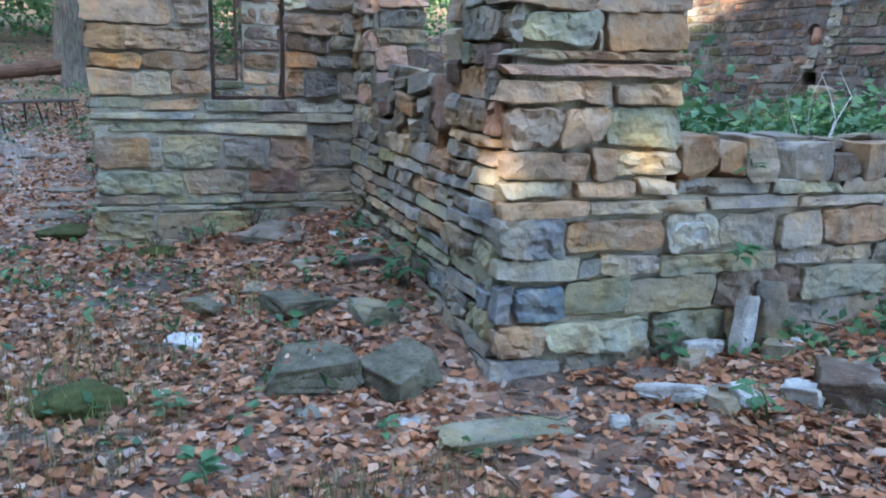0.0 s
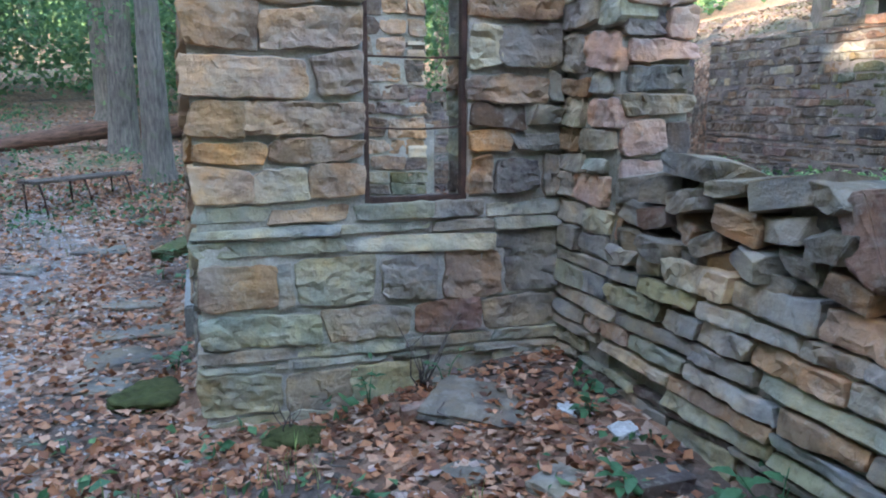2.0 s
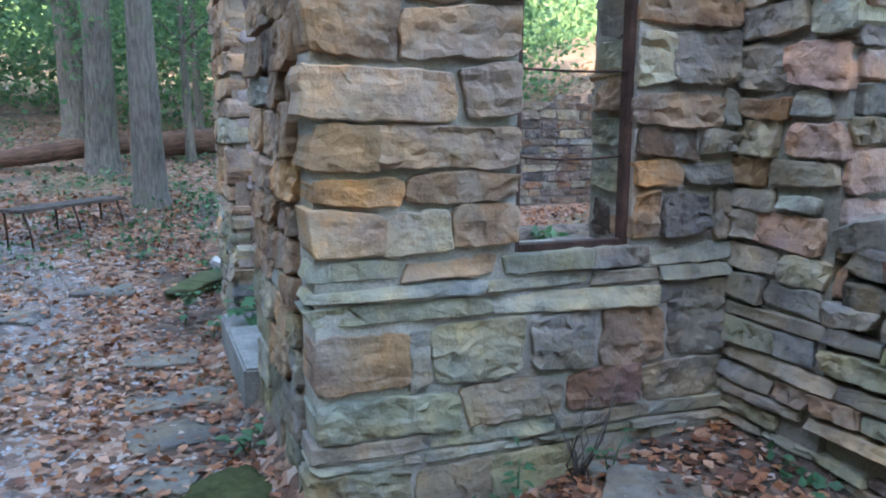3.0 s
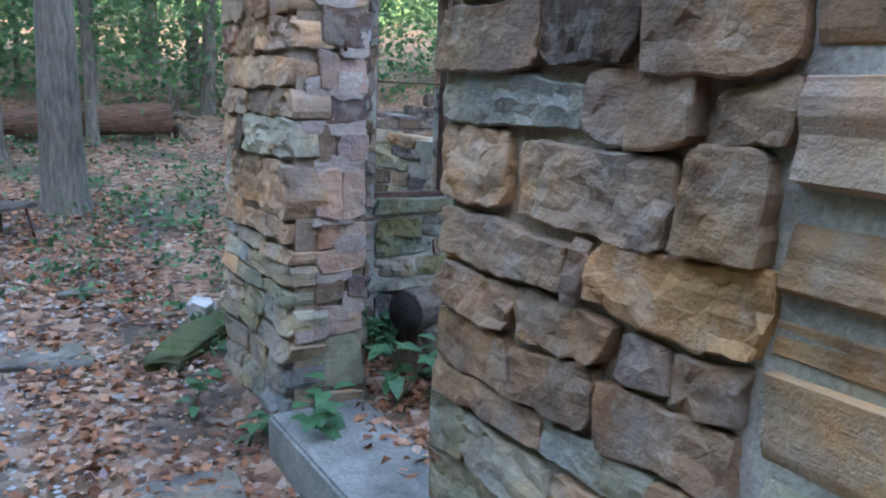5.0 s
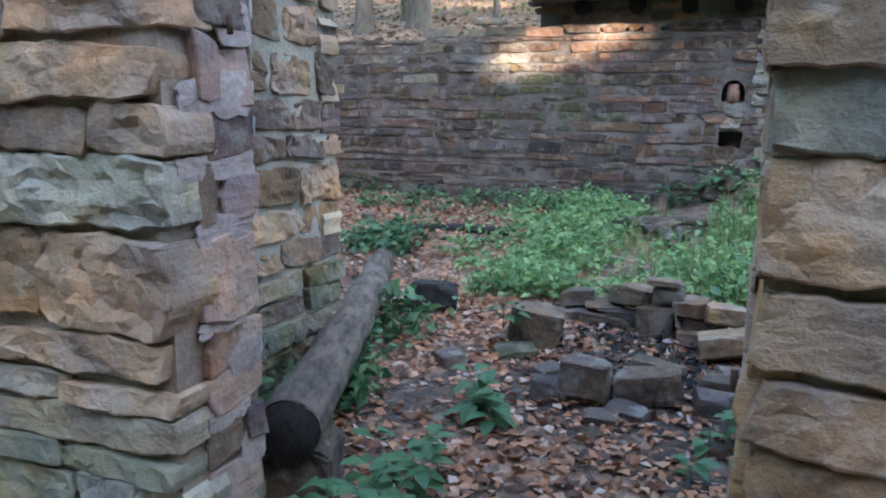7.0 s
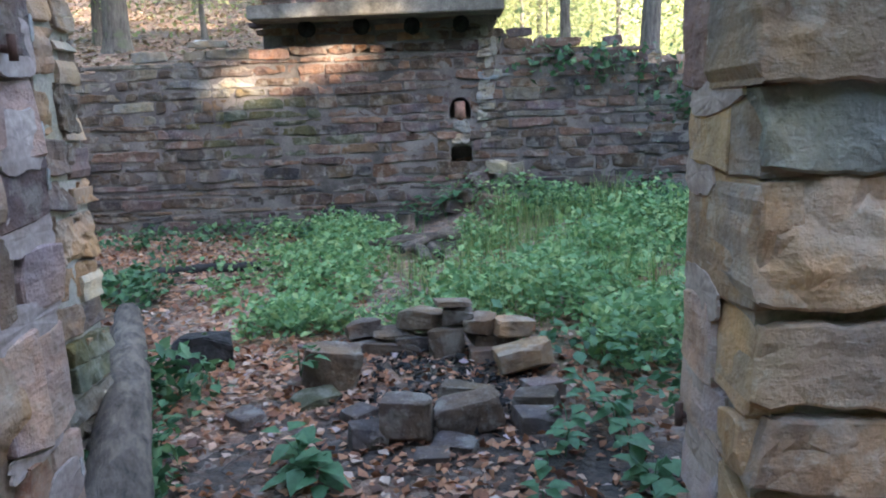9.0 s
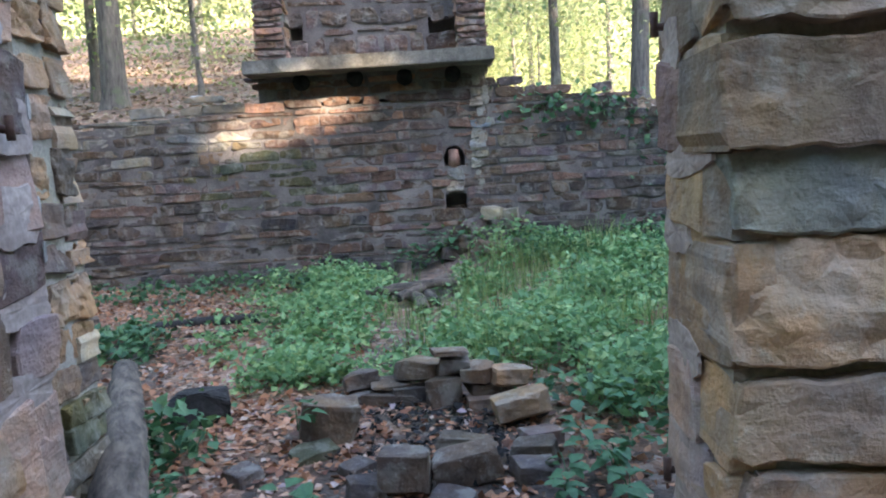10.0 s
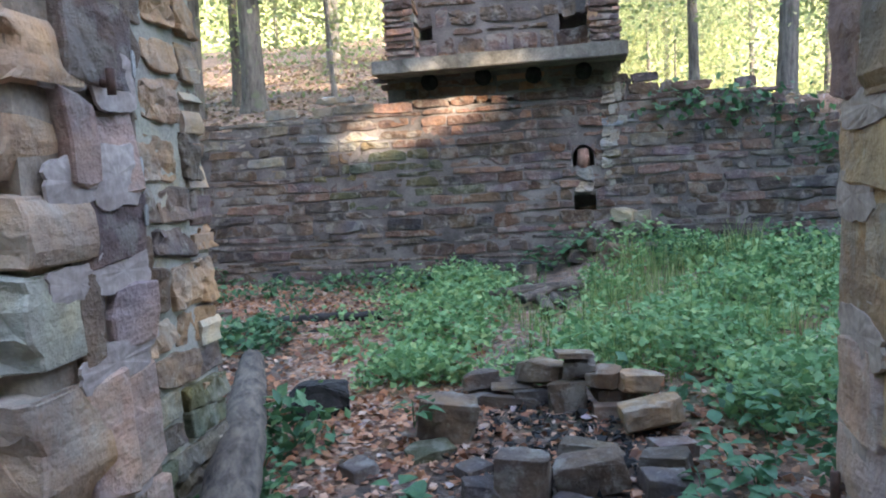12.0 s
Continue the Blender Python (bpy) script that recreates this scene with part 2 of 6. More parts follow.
# ---- mesh helpers ----
def link_mesh(name, verts, faces, material, parent=None, label="", smooth=True):
    me = bpy.data.meshes.new(name)
    me.from_pydata(verts, [], faces)
    me.materials.append(material)
    if smooth:
        me.polygons.foreach_set("use_smooth", [True] * len(me.polygons))
    me.update()
    ob = new(name, me)
    if parent:
        ob.parent = parent
    if label:
        ob["label"] = label
    return ob


def part(name, bm, material, parent, label="", smooth=False):
    me = bpy.data.meshes.new(name)
    bm.normal_update()
    bm.to_mesh(me)
    bm.free()
    me.materials.append(material)
    if smooth:
        me.polygons.foreach_set("use_smooth", [True] * len(me.polygons))
    ob = new(name, me)
    ob.parent = parent
    if label:
        ob["label"] = label
    return ob


def box_bm(boxes, bevel=0.0):
    bm = bmesh.new()
    for x0, y0, z0, x1, y1, z1 in boxes:
        m = Matrix.LocRotScale(((x0 + x1) / 2, (y0 + y1) / 2, (z0 + z1) / 2), None, (x1 - x0, y1 - y0, z1 - z0))
        bmesh.ops.create_cube(bm, size=1, matrix=m)
    if bevel:
        bmesh.ops.bevel(bm, geom=bm.edges[:], offset=bevel, segments=2, affect="EDGES")
    return bm


def empty(name, at=(0, 0, 0), turn=0.0):
    ob = new(name)
    ob.matrix_world = pose(*at, 0, 0, turn)
    return ob


def tube(points, radii, sides=8, wobble=0.0, rng=random):
    """Vertices and faces of a tapered tube with capped ends."""
    verts, faces = [], []
    pts = [Vector(p) for p in points]
    for i, p in enumerate(pts):
        d = (pts[min(i + 1, len(pts) - 1)] - pts[max(i - 1, 0)]).normalized()
        a = d.orthogonal().normalized() if abs(d.z) > 0.9 else d.cross(Vector((0, 0, 1))).normalized()
        if i and a.dot(last) < 0:
            a = -a
        last = a
        b = d.cross(a)
        for k in range(sides):
            w = 2 * math.pi * k / sides
            r = radii[i] * (1 + wobble * rng.uniform(-1, 1))
            verts.append(p + a * math.cos(w) * r + b * math.sin(w) * r)
    for i in range(len(pts) - 1):
        for k in range(sides):
            j = (k + 1) % sides
            faces.append((i * sides + k, i * sides + j, (i + 1) * sides + j, (i + 1) * sides + k))
    faces.append(tuple(range(sides))[::-1])
    faces.append(tuple((len(pts) - 1) * sides + k for k in range(sides)))
    return verts, faces


def smoothstep(a, b, x):
    t = min(1.0, max(0.0, (x - a) / (b - a)))
    return t * t * (3 - 2 * t)


# ---- stones ----
def stone_mesh(w, h, d, rng, lump=0.012, edge=0.006, front_grid=0.027):
    """A rough-faced block: x across, z up, its face at y = 0 and its tail at y = d; a crisp ragged rim and a few broken corners."""
    nx, nz = max(3, min(19, round(w / front_grid))), max(3, min(10, round(h / front_grid)))
    e = min(edge, 0.2 * h, 0.2 * w)
    us = [0.0, e] + [e + (w - 2 * e) * i / (nx - 1) for i in range(1, nx - 1)] + [w - e, w]
    vs = [0.0, e] + [e + (h - 2 * e) * i / (nz - 1) for i in range(1, nz - 1)] + [h - e, h]
    seed = Vector((rng.uniform(0, 90), rng.uniform(0, 90), rng.uniform(0, 90)))
    tiltx, tiltz = rng.uniform(-0.02, 0.02), rng.uniform(-0.006, 0.03) * min(1.0, lump / 0.012)
    wave = min(0.017, 0.13 * h)
    skew = [(rng.uniform(-1, 1) * min(0.024, 0.12 * w), rng.uniform(-1, 1) * min(0.022, 0.15 * h)) for _ in range(4)]
    rugged = rng.uniform(0.4, 1.5)
    chips = []
    for _ in range(rng.choice((0, 0, 1, 1, 2))):
        ang, slope = rng.uniform(0, 2 * math.pi), rng.uniform(0.15, 0.4)
        chips.append((math.cos(ang) * slope, math.sin(ang) * slope, slope * rng.uniform(0.34, 0.48) * (w * abs(math.cos(ang)) + h * abs(math.sin(ang)))))
    U, V = len(us), len(vs)
    verts, faces = [], []
    for j, v in enumerate(vs):
        for i, u in enumerate(us):
            x, z = u - w / 2, v - h / 2
            fx, fz = u / w, v / h
            rim = i in (0, U - 1) or j in (0, V - 1)
            p = seed + Vector((x, 0, z))
            coarse = noise.noise(p * 5.0)
            ridge = abs(noise.noise(seed + Vector((x * 9 + z * 4, 2.2, z * 13)))) - 0.2
            fine = noise.noise(seed + Vector((x * 24, 7.7, z * 24)))
            shelf = noise.noise(seed + Vector((x * 7, 3.3, z * 16 + 2.5 * x)))
            shelf = min(0.6, max(-0.25, 5 * (shelf - 0.12)))
            y = lump * rugged * (0.9 * coarse - 1.3 * ridge + 0.7 * fine + shelf) + tiltx * (fx - 0.5) + tiltz * (fz - 0.5)
            y += min(0.02, max(0.0, 0.0, *(px * x + pz * z - pc for px, pz, pc in chips)) * min(1.0, lump / 0.012)) if chips else 0.0
            if rim:
                y += e * 0.8
            wt = ((1 - fx) * (1 - fz), fx * (1 - fz), (1 - fx) * fz, fx * fz)
            ex, ez = abs(fx - 0.5) * 2, abs(fz - 0.5) * 2
            jx = noise.noise(seed + Vector((31 if fx > 0.5 else -31, 5, z * 8))) + 0.6 * noise.noise(seed + Vector((17 if fx > 0.5 else -17, 5, z * 26)))
            jz = noise.noise(seed + Vector((x * 6, 0, 40 if fz > 0.5 else -40))) + 0.6 * noise.noise(seed + Vector((x * 22, 0, 60 if fz > 0.5 else -60)))
            round_off = min(0.02, 0.12 * h) * ex ** 8 * ez ** 8 * (0.4 + abs(noise.noise(seed + Vector((fx * 40, 0, fz * 40)))))
            if 1 < i < U - 2 and 1 < j < V - 2:
                x += rng.uniform(-0.4, 0.4) * w / nx
                z += rng.uniform(-0.4, 0.4) * h / nz
            x += sum(q * c[0] for q, c in zip(wt, skew)) + jx * wave * ex ** 2 - math.copysign(round_off, x)
            z += sum(q * c[1] for q, c in zip(wt, skew)) + jz * wave * ez ** 2 - math.copysign(round_off, z)
            verts.append((x, y, z))
    for j in range(V - 1):
        for i in range(U - 1):
            a = j * U + i
            faces.append((a, a + 1, a + U + 1, a + U))
    fronts = []
    for k, q in enumerate(faces):
        fronts += [(q[0], q[1], q[2]), (q[0], q[2], q[3])] if rng.random() < 0.5 else [(q[0], q[1], q[3]), (q[1], q[2], q[3])]
    faces = fronts
    ring = [i for i in range(U)] + [j * U + U - 1 for j in range(1, V)] + [(V - 1) * U + i for i in range(U - 2, -1, -1)] + [j * U for j in range(V - 2, 0, -1)]
    base = len(verts)
    for r in ring:
        x, y, z = verts[r]
        verts.append((x * 0.985, d, z * 0.97))
    m = len(ring)
    for k in range(m):
        l = (k + 1) % m
        faces.append((ring[l], ring[k], base + k, base + l))
    faces.append(tuple(base + k for k in range(m)))
    me = bpy.data.meshes.new("stone")
    me.from_pydata(verts, [], faces)
    me.materials.append(STONE)
    me.polygons.foreach_set("use_smooth", [False] * len(me.polygons))
    me.update()
    return me


def ragged_patch(w, h, thick, rng):
    """A thin torn coat of plaster: a ragged outline with a chipped rim, its back at y = 0."""
    n = 26
    ring = []
    for k in range(n):
        a = 2 * math.pi * k / n
        c, q = math.cos(a), math.sin(a)
        grow = (abs(c) ** 4 + abs(q) ** 4) ** -0.25 * rng.uniform(0.84, 1.0)
        ring.append((c * grow * w / 2, q * grow * h / 2))
    verts = [(x, 0.0, z) for x, z in ring] + [(x * 0.985, -thick * rng.uniform(0.75, 1), z * 0.985) for x, z in ring]
    verts += [(x * 0.6, -thick * rng.uniform(0.85, 1.25), z * 0.6) for x, z in ring] + [(0, -thick, 0)]
    faces = []
    for k in range(n):
        l = (k + 1) % n
        faces += [(k, l, n + l, n + k), (n + k, n + l, 2 * n + l, 2 * n + k), (2 * n + k, 2 * n + l, 3 * n)]
    return verts, faces


class Face:
    """A vertical wall face: a start, the way along it (seen from outside, left to right) and the wall object."""
    def __init__(self, wall, start, along, rng):
        self.wall, self.start, self.rng = wall, Vector((*start, 0)), rng
        self.along = Vector((*along, 0)).normalized()
        turn = math.atan2(self.along.y, self.along.x)
        self.turn = Matrix.Rotation(turn, 4, "Z")
        self.inward = Vector((-self.along.y, self.along.x, 0))

    def stone(self, u0, u1, z0, z1, tint, proud=0.03, depth=0.16, tilt=0.0, gap=0.016, lump=0.014, shade=1.0):
        rng = self.rng
        # a raked bed joint below, a narrow butt joint beside
        w, h = u1 - u0 - 0.75 * gap, z1 - z0 - 1.15 * gap
        proud *= 0.85
        if w < 0.025 or h < 0.02:
            return
        me = stone_mesh(w, h, depth + proud, rng, lump, front_grid=0.05 if lump < 0.009 else 0.027)
        out = proud + rng.uniform(-0.008, 0.012)
        at = self.start + self.along * ((u0 + u1) / 2) - self.inward * out + Vector((0, 0, (z0 + z1) / 2 + 0.4 * gap))
        m = Matrix.Translation(at) @ self.turn @ Matrix.Rotation(radians(tilt + rng.uniform(-1, 1)), 4, "Y")
        c = TINT[tint] if isinstance(tint, str) else tint
        s, q = shade * rng.uniform(0.8, 1.18), shade * rng.uniform(-0.014, 0.014)
        g = (c[0] + c[1] + c[2]) / 3
        colour = tuple(max(0.02, (g + 0.95 * (v - g)) * s + k) for v, k in zip(c, (q, 0, -q))) + (1,)
        ob = new("stone", me)
        ob.parent, ob.matrix_world, ob.color = self.wall, m, colour
        return ob

    def plaster(self, u0, u1, z0, z1, material, out=0.018, thick=0.007):
        """A torn remnant of plaster that still clings to the face."""
        v, fc = ragged_patch(u1 - u0, z1 - z0, thick, self.rng)
        ob = link_mesh("plaster_patch", v, fc, material, smooth=False)
        at = self.start + self.along * ((u0 + u1) / 2) - self.inward * out + Vector((0, 0, (z0 + z1) / 2))
        ob.parent, ob.matrix_world = self.wall, Matrix.Translation(at) @ self.turn @ Matrix.Rotation(radians(self.rng.uniform(-6, 6)), 4, "Y")

    def rows(self, z, rows, **how):
        """Courses from the bottom up: (top, joints along the face, one tint letter a stone; a dot leaves a gap)."""
        for top, joints, tints in rows:
            for a, b, t in zip(joints, joints[1:], tints):
                if t != ".":
                    self.stone(a, b, z + self.rng.uniform(-0.006, 0.006), top + self.rng.uniform(-0.006, 0.006), t, **how)
            z = top

    def courses(self, u0, u1, z0, z1, tints, height=(0.08, 0.17), length=(0.18, 0.5), keep=None, cuts=(), levels=None, ragged=(0, 0), loosen=0.0, **how):
        """Random coursing over a stretch; tints may be a function of the height; keep(u, z) tells where stone stands."""
        z, rng, row, left, right = z0, self.rng, 0, u0, u1
        while z < z1 - 0.04:
            top = min(z1, z + (levels or rng).uniform(*height))
            row += 1
            u0, u1 = left + ragged[0] * math.sin(row * 2.4) * 0.16, right + ragged[1] * math.sin(row * 2.4) * 0.16
            if z1 - top < 0.05:
                top = z1
            u = u0
            while u < u1 - 0.01:
                end = u + rng.uniform(*length) * (1.25 if top - z < 0.1 else 0.9)
                if u1 - end < length[0] * 0.6:
                    end = u1
                letters = tints((z + top) / 2, (u + end) / 2) if callable(tints) else tints
                pieces = [(u, end)]
                for c0, c1, d0, d1 in cuts:
                    if z < d1 - 0.03 and top > d0 + 0.03:
                        pieces = [q for a, b in pieces for q in ((a, min(b, c0)), (max(a, c1), b)) if q[1] - q[0] > 0.04]
                for a, b in pieces:
                    if keep is None or keep((a + b) / 2, (z + top) / 2):
                        self.stone(a, b, z + rng.uniform(-loosen, loosen), top + rng.uniform(-loosen, loosen), rng.choice(letters), tilt=loosen * rng.uniform(-130, 130), **how)
                u = end
            z = top


def wall_core(name, boxes, label, mortar=MORTAR):
    """The mortar heart of a wall: a setting piece, whose stones are its children."""
    bm = box_bm(boxes)
    me = bpy.data.meshes.new(name)
    bm.to_mesh(me)
    bm.free()
    me.materials.append(mortar)
    return tagged(new(name, me), label, "wall", kind="structure")


# ---- ground ----
def table(x, pairs):
    return float(np.interp(x, [p[0] for p in pairs], [p[1] for p in pairs]))


def outside_z(x, y):
    z = table(y, ((-60, -2.0), (-6, -0.75), (-2, -0.55), (1, -0.42), (3, -0.31), (6, -0.21), (8, -0.17), (9, -0.13), (11.2, 0.12), (14, 0.5), (20, 1.1), (32, 2.4), (70, 7.0)))
    z += 0.27 * smoothstep(-0.1, 1.6, x) * smoothstep(2.6, 5.0, y) * (1 - smoothstep(7, 10, y))
    z += 0.13 * max(0.0, min(x, 9) - 1.7) * (1 - smoothstep(2.2, 3.4, y)) * smoothstep(-6, 2, y)
    return z + 0.03 * max(0.0, -2 - x) * smoothstep(2, 12, y) * 0.3


def ground_z(x, y):
    out = outside_z(x, y)
    ins = table(x, ((-0.5, 0.06), (0, 0.1), (2, 0.12), (4, 0.16), (6, 0.28), (8, 0.4)))
    ins += 0.24 * math.exp(-((y - 5.9) / 1.5) ** 2) * smoothstep(3.5, 7, x) + 0.04 * math.sin(x * 1.7 + y)  * smoothstep(2, 4, x)
    porch = smoothstep(-0.62, -0.2, x) * smoothstep(6.05, 6.35, y) * (1 - smoothstep(9.5, 9.85, y))
    hall = smoothstep(1.65, 2.0, x) * smoothstep(2.98, 3.35, y) * (1 - smoothstep(13.4, 16.0, y))
    w = max(porch, hall)
    z = out + (ins - out) * w
    hill = 2.35 + (0.055 + 0.165 * smoothstep(4, 12, y)) * (min(x, 44) - 8.2) + 0.02 * max(0, x - 44)
    wide = smoothstep(2.5, 13, x)
    sharp = smoothstep(7.95, 8.35, x)
    inside_y = smoothstep(2.6, 3.6, y) * (1 - smoothstep(13.2, 16.5, y))
    k = sharp * inside_y + wide * (1 - inside_y)
    z = z + (max(hill, z) - z) * k
    z += 0.32 * math.exp(-((y - 7.45) / 0.5) ** 2 - ((x - 7.75) / 0.4) ** 2) * (x < 7.9)
    z += 0.02 * noise.noise(Vector((x * 1.3, y * 1.3, 0))) + 0.008 * noise.noise(Vector((x * 6, y * 6, 3)))
    far = math.hypot(x, y - 6)
    return z + 0.25 * noise.noise(Vector((x * 0.11, y * 0.11, 7))) * smoothstep(14, 30, far)


def spaced(lo, hi, dense_lo, dense_hi, step, grow=1.16):
    xs = list(np.arange(dense_lo, dense_hi + 1e-6, step))
    s, x = step, dense_hi
    while x < hi:
        s *= grow
        x += s
        xs.append(min(x, hi))
    s, x = step, dense_lo
    while x > lo:
        s *= grow
        x -= s
        xs.insert(0, max(x, lo))
    return xs


def forest_floor():
    mat, nt, bsdf = node_material("leafy_forest_soil")
    tc = nt.nodes.new("ShaderNodeTexCoord")
    vec = tc.outputs["Object"]
    warp = nt.nodes.new("ShaderNodeVectorMath")
    warp.operation = "MULTIPLY_ADD"
    wob = add(nt, "ShaderNodeTexNoise", Vector=vec, Scale=14.0)
    nt.links.new(wob.outputs["Color"], warp.inputs[0])
    warp.inputs[1].default_value = (0.05, 0.05, 0.05)
    nt.links.new(vec, warp.inputs[2])
    cell = add(nt, "ShaderNodeTexVoronoi", Vector=warp.outputs[0], Scale=17.0)
    leaf = ramp(nt, add(nt, "ShaderNodeSeparateColor", Color=cell.outputs["Color"]).outputs[0], ((0.0, (0.05, 0.03, 0.02)), (0.3, (0.16, 0.085, 0.05)), (0.55, (0.27, 0.14, 0.085)), (0.8, (0.34, 0.2, 0.13)), (1.0, (0.42, 0.33, 0.27))))
    soil = ramp(nt, noise_tex(nt, vec, 30.0, 6), ((0.3, (0.03, 0.026, 0.023)), (0.7, (0.095, 0.082, 0.07))))
    much = ramp(nt, noise_tex(nt, vec, 1.1, 5), ((0.36, grey(0.15)), (0.52, grey(0.9))))
    c = mix(nt, much, soil, leaf)
    green = ramp(nt, noise_tex(nt, vec, 0.45, 5), ((0.55, grey(0)), (0.68, grey(0.55))))
    c = mix(nt, green, c, (0.07, 0.1, 0.035))
    # pale trodden gravel along the path
    sep = add(nt, "ShaderNodeSeparateXYZ", Vector=vec)
    wander = maths(nt, "MULTIPLY", noise_tex(nt, vec, 0.7, 5), 2.6)
    beside = maths(nt, "ABSOLUTE", maths(nt, "ADD", maths(nt, "ADD", sep.outputs["X"], 0.75), wander), 0.0)
    past = ramp(nt, maths(nt, "MULTIPLY", sep.outputs["Y"], 0.05), ((0.14, grey(0)), (0.2, grey(1)), (0.6, grey(1)), (0.7, grey(0))))
    worn = maths(nt, "MULTIPLY", ramp(nt, maths(nt, "ADD", beside, maths(nt, "MULTIPLY", noise_tex(nt, vec, 9.0, 5), 0.5)), ((0.35, grey(0.45)), (0.8, grey(0)))), past)
    c = mix(nt, worn, c, ramp(nt, noise_tex(nt, vec, 60.0, 5), ((0.35, (0.13, 0.125, 0.12)), (0.65, (0.33, 0.325, 0.32)))))
    # burnt, trampled soil round the hearth, with its shadow painted in as well
    away = nt.nodes.new("ShaderNodeVectorMath")
    away.operation = "DISTANCE"
    nt.links.new(vec, away.inputs[0])
    away.inputs[1].default_value = (2.0, 7.9, 0.15)
    reach = maths(nt, "ADD", maths(nt, "MULTIPLY", away.outputs["Value"], 0.33), maths(nt, "MULTIPLY", noise_tex(nt, vec, 2.2, 6), 0.7))
    c = mix(nt, ramp(nt, reach, ((0.5, grey(0.85)), (0.75, grey(0)))), c, mix(nt, 1.0, soil, (0.55, 0.52, 0.5), "MULTIPLY"))
    nt.links.new(c, bsdf.inputs["Base Color"])
    bsdf.inputs["Roughness"].default_value = 0.95
    h = maths(nt, "ADD", maths(nt, "MULTIPLY", cell.outputs["Distance"], -0.8), noise_tex(nt, vec, 45.0, 4))
    bump(nt, bsdf, h, 0.9, 0.02)
    return mat


def build_ground():
    xs, ys = spaced(-90, 110, -4.5, 9.0, 0.09), spaced(-60, 120, -1.5, 14.5, 0.09)
    verts = [(x, y, ground_z(x, y)) for y in ys for x in xs]
    n = len(xs)
    faces = [(j * n + i, j * n + i + 1, (j + 1) * n + i + 1, (j + 1) * n + i) for j in range(len(ys) - 1) for i in range(n - 1)]
    ob = link_mesh("ground", verts, faces, forest_floor())
    tagged(ob, "dark woodland soil strewn with brown fallen leaves", "ground", kind="structure")


build_ground()

# ---- porch south wall ----
rng = random.Random(11)
SOUTH = wall_core("wall_porch_south", [
    (-0.38, 6.0, -0.6, 0.47, 6.34, 2.95), (0.47, 6.0, -0.6, 1.04, 6.34, 0.94), (1.04, 6.0, -0.6, 1.6, 6.34, 2.95), (0.47, 6.0, 2.3, 1.04, 6.34, 2.95)],
    "roofless tan sandstone porch wall with a narrow window opening")
f = Face(SOUTH, (-0.41, 6.0), (1, 0), rng)
f.rows(-0.5, [
    (-0.16, (0, .45, .9, 1.4, 2.0), "eege"), (.075, (0, .42, .8, 1.2, 1.6, 2.0), "egegc"), (.125, (0, .38, .46, 1.0, 1.5, 2.0), "cgceg"),
    (.21, (0, .5, 1.1, 1.6, 2.0), "gegc"), (.405, (0, .64, 1.13, 1.53, 2.0), "egrg")], proud=0.022, depth=0.2, gap=0.011, lump=0.01)
f.rows(.405, [
    (.675, (0, .41, .5, .94, 1.30, 1.66, 2.0), "bgegbg"), (.775, (0, .77, 1.61, 2.0), "ecg"), (.85, (0, .74, 1.24, 1.6, 2.0), "cegc"),
    (.95, (0, .38, .80, 1.25, 1.55, 2.0), "ctegc")], proud=0.022, depth=0.2, gap=0.012, lump=0.011)
f.rows(.96, [
    (1.15, (0, .30, .60, .88), "tlb"), (1.30, (0, .38, .88), "ob"), (1.50, (0, .28, .88), "ot"), (1.71, (0, .62, .88), "tt"),
    (1.94, (0, .38, .88), "bt"), (2.05, (0, .67, .88), "bt"), (2.3, (0, .4, .88), "tb"), (2.5, (0, .6, 1.2, 1.6, 2.0), "tbtg"), (2.72, (0, .4, .9, 1.5, 2.0), "btbg"), (2.95, (0, .7, 1.3, 1.9), "tbe")], proud=0.04, depth=0.22)
f.rows(.96, [
    (1.19, (1.45, 1.6, 1.88, 2.0), "tkg"), (1.33, (1.45, 1.70, 2.0), "og"), (1.46, (1.45, 1.80, 2.0), "kg"), (1.64, (1.45, 1.9, 2.0), "tg"),
    (1.89, (1.45, 1.62, 2.0), "cg"), (2.05, (1.45, 2.0), "b"), (2.3, (1.45, 1.8, 2.0), "tg")], proud=0.035, depth=0.2)
f = Face(SOUTH, (1.6, 6.34), (-1, 0), rng)
f.courses(0, 0.56, 0.1, 2.9, "egbt", (0.12, 0.2), (0.2, 0.4), proud=0.025)
f.courses(1.13, 1.6, 0.1, 2.9, "egbt", (0.12, 0.2), (0.2, 0.4), proud=0.025)
f.courses(0.56, 1.13, 0.1, 0.93, "egg", (0.12, 0.2), (0.2, 0.4), proud=0.025)

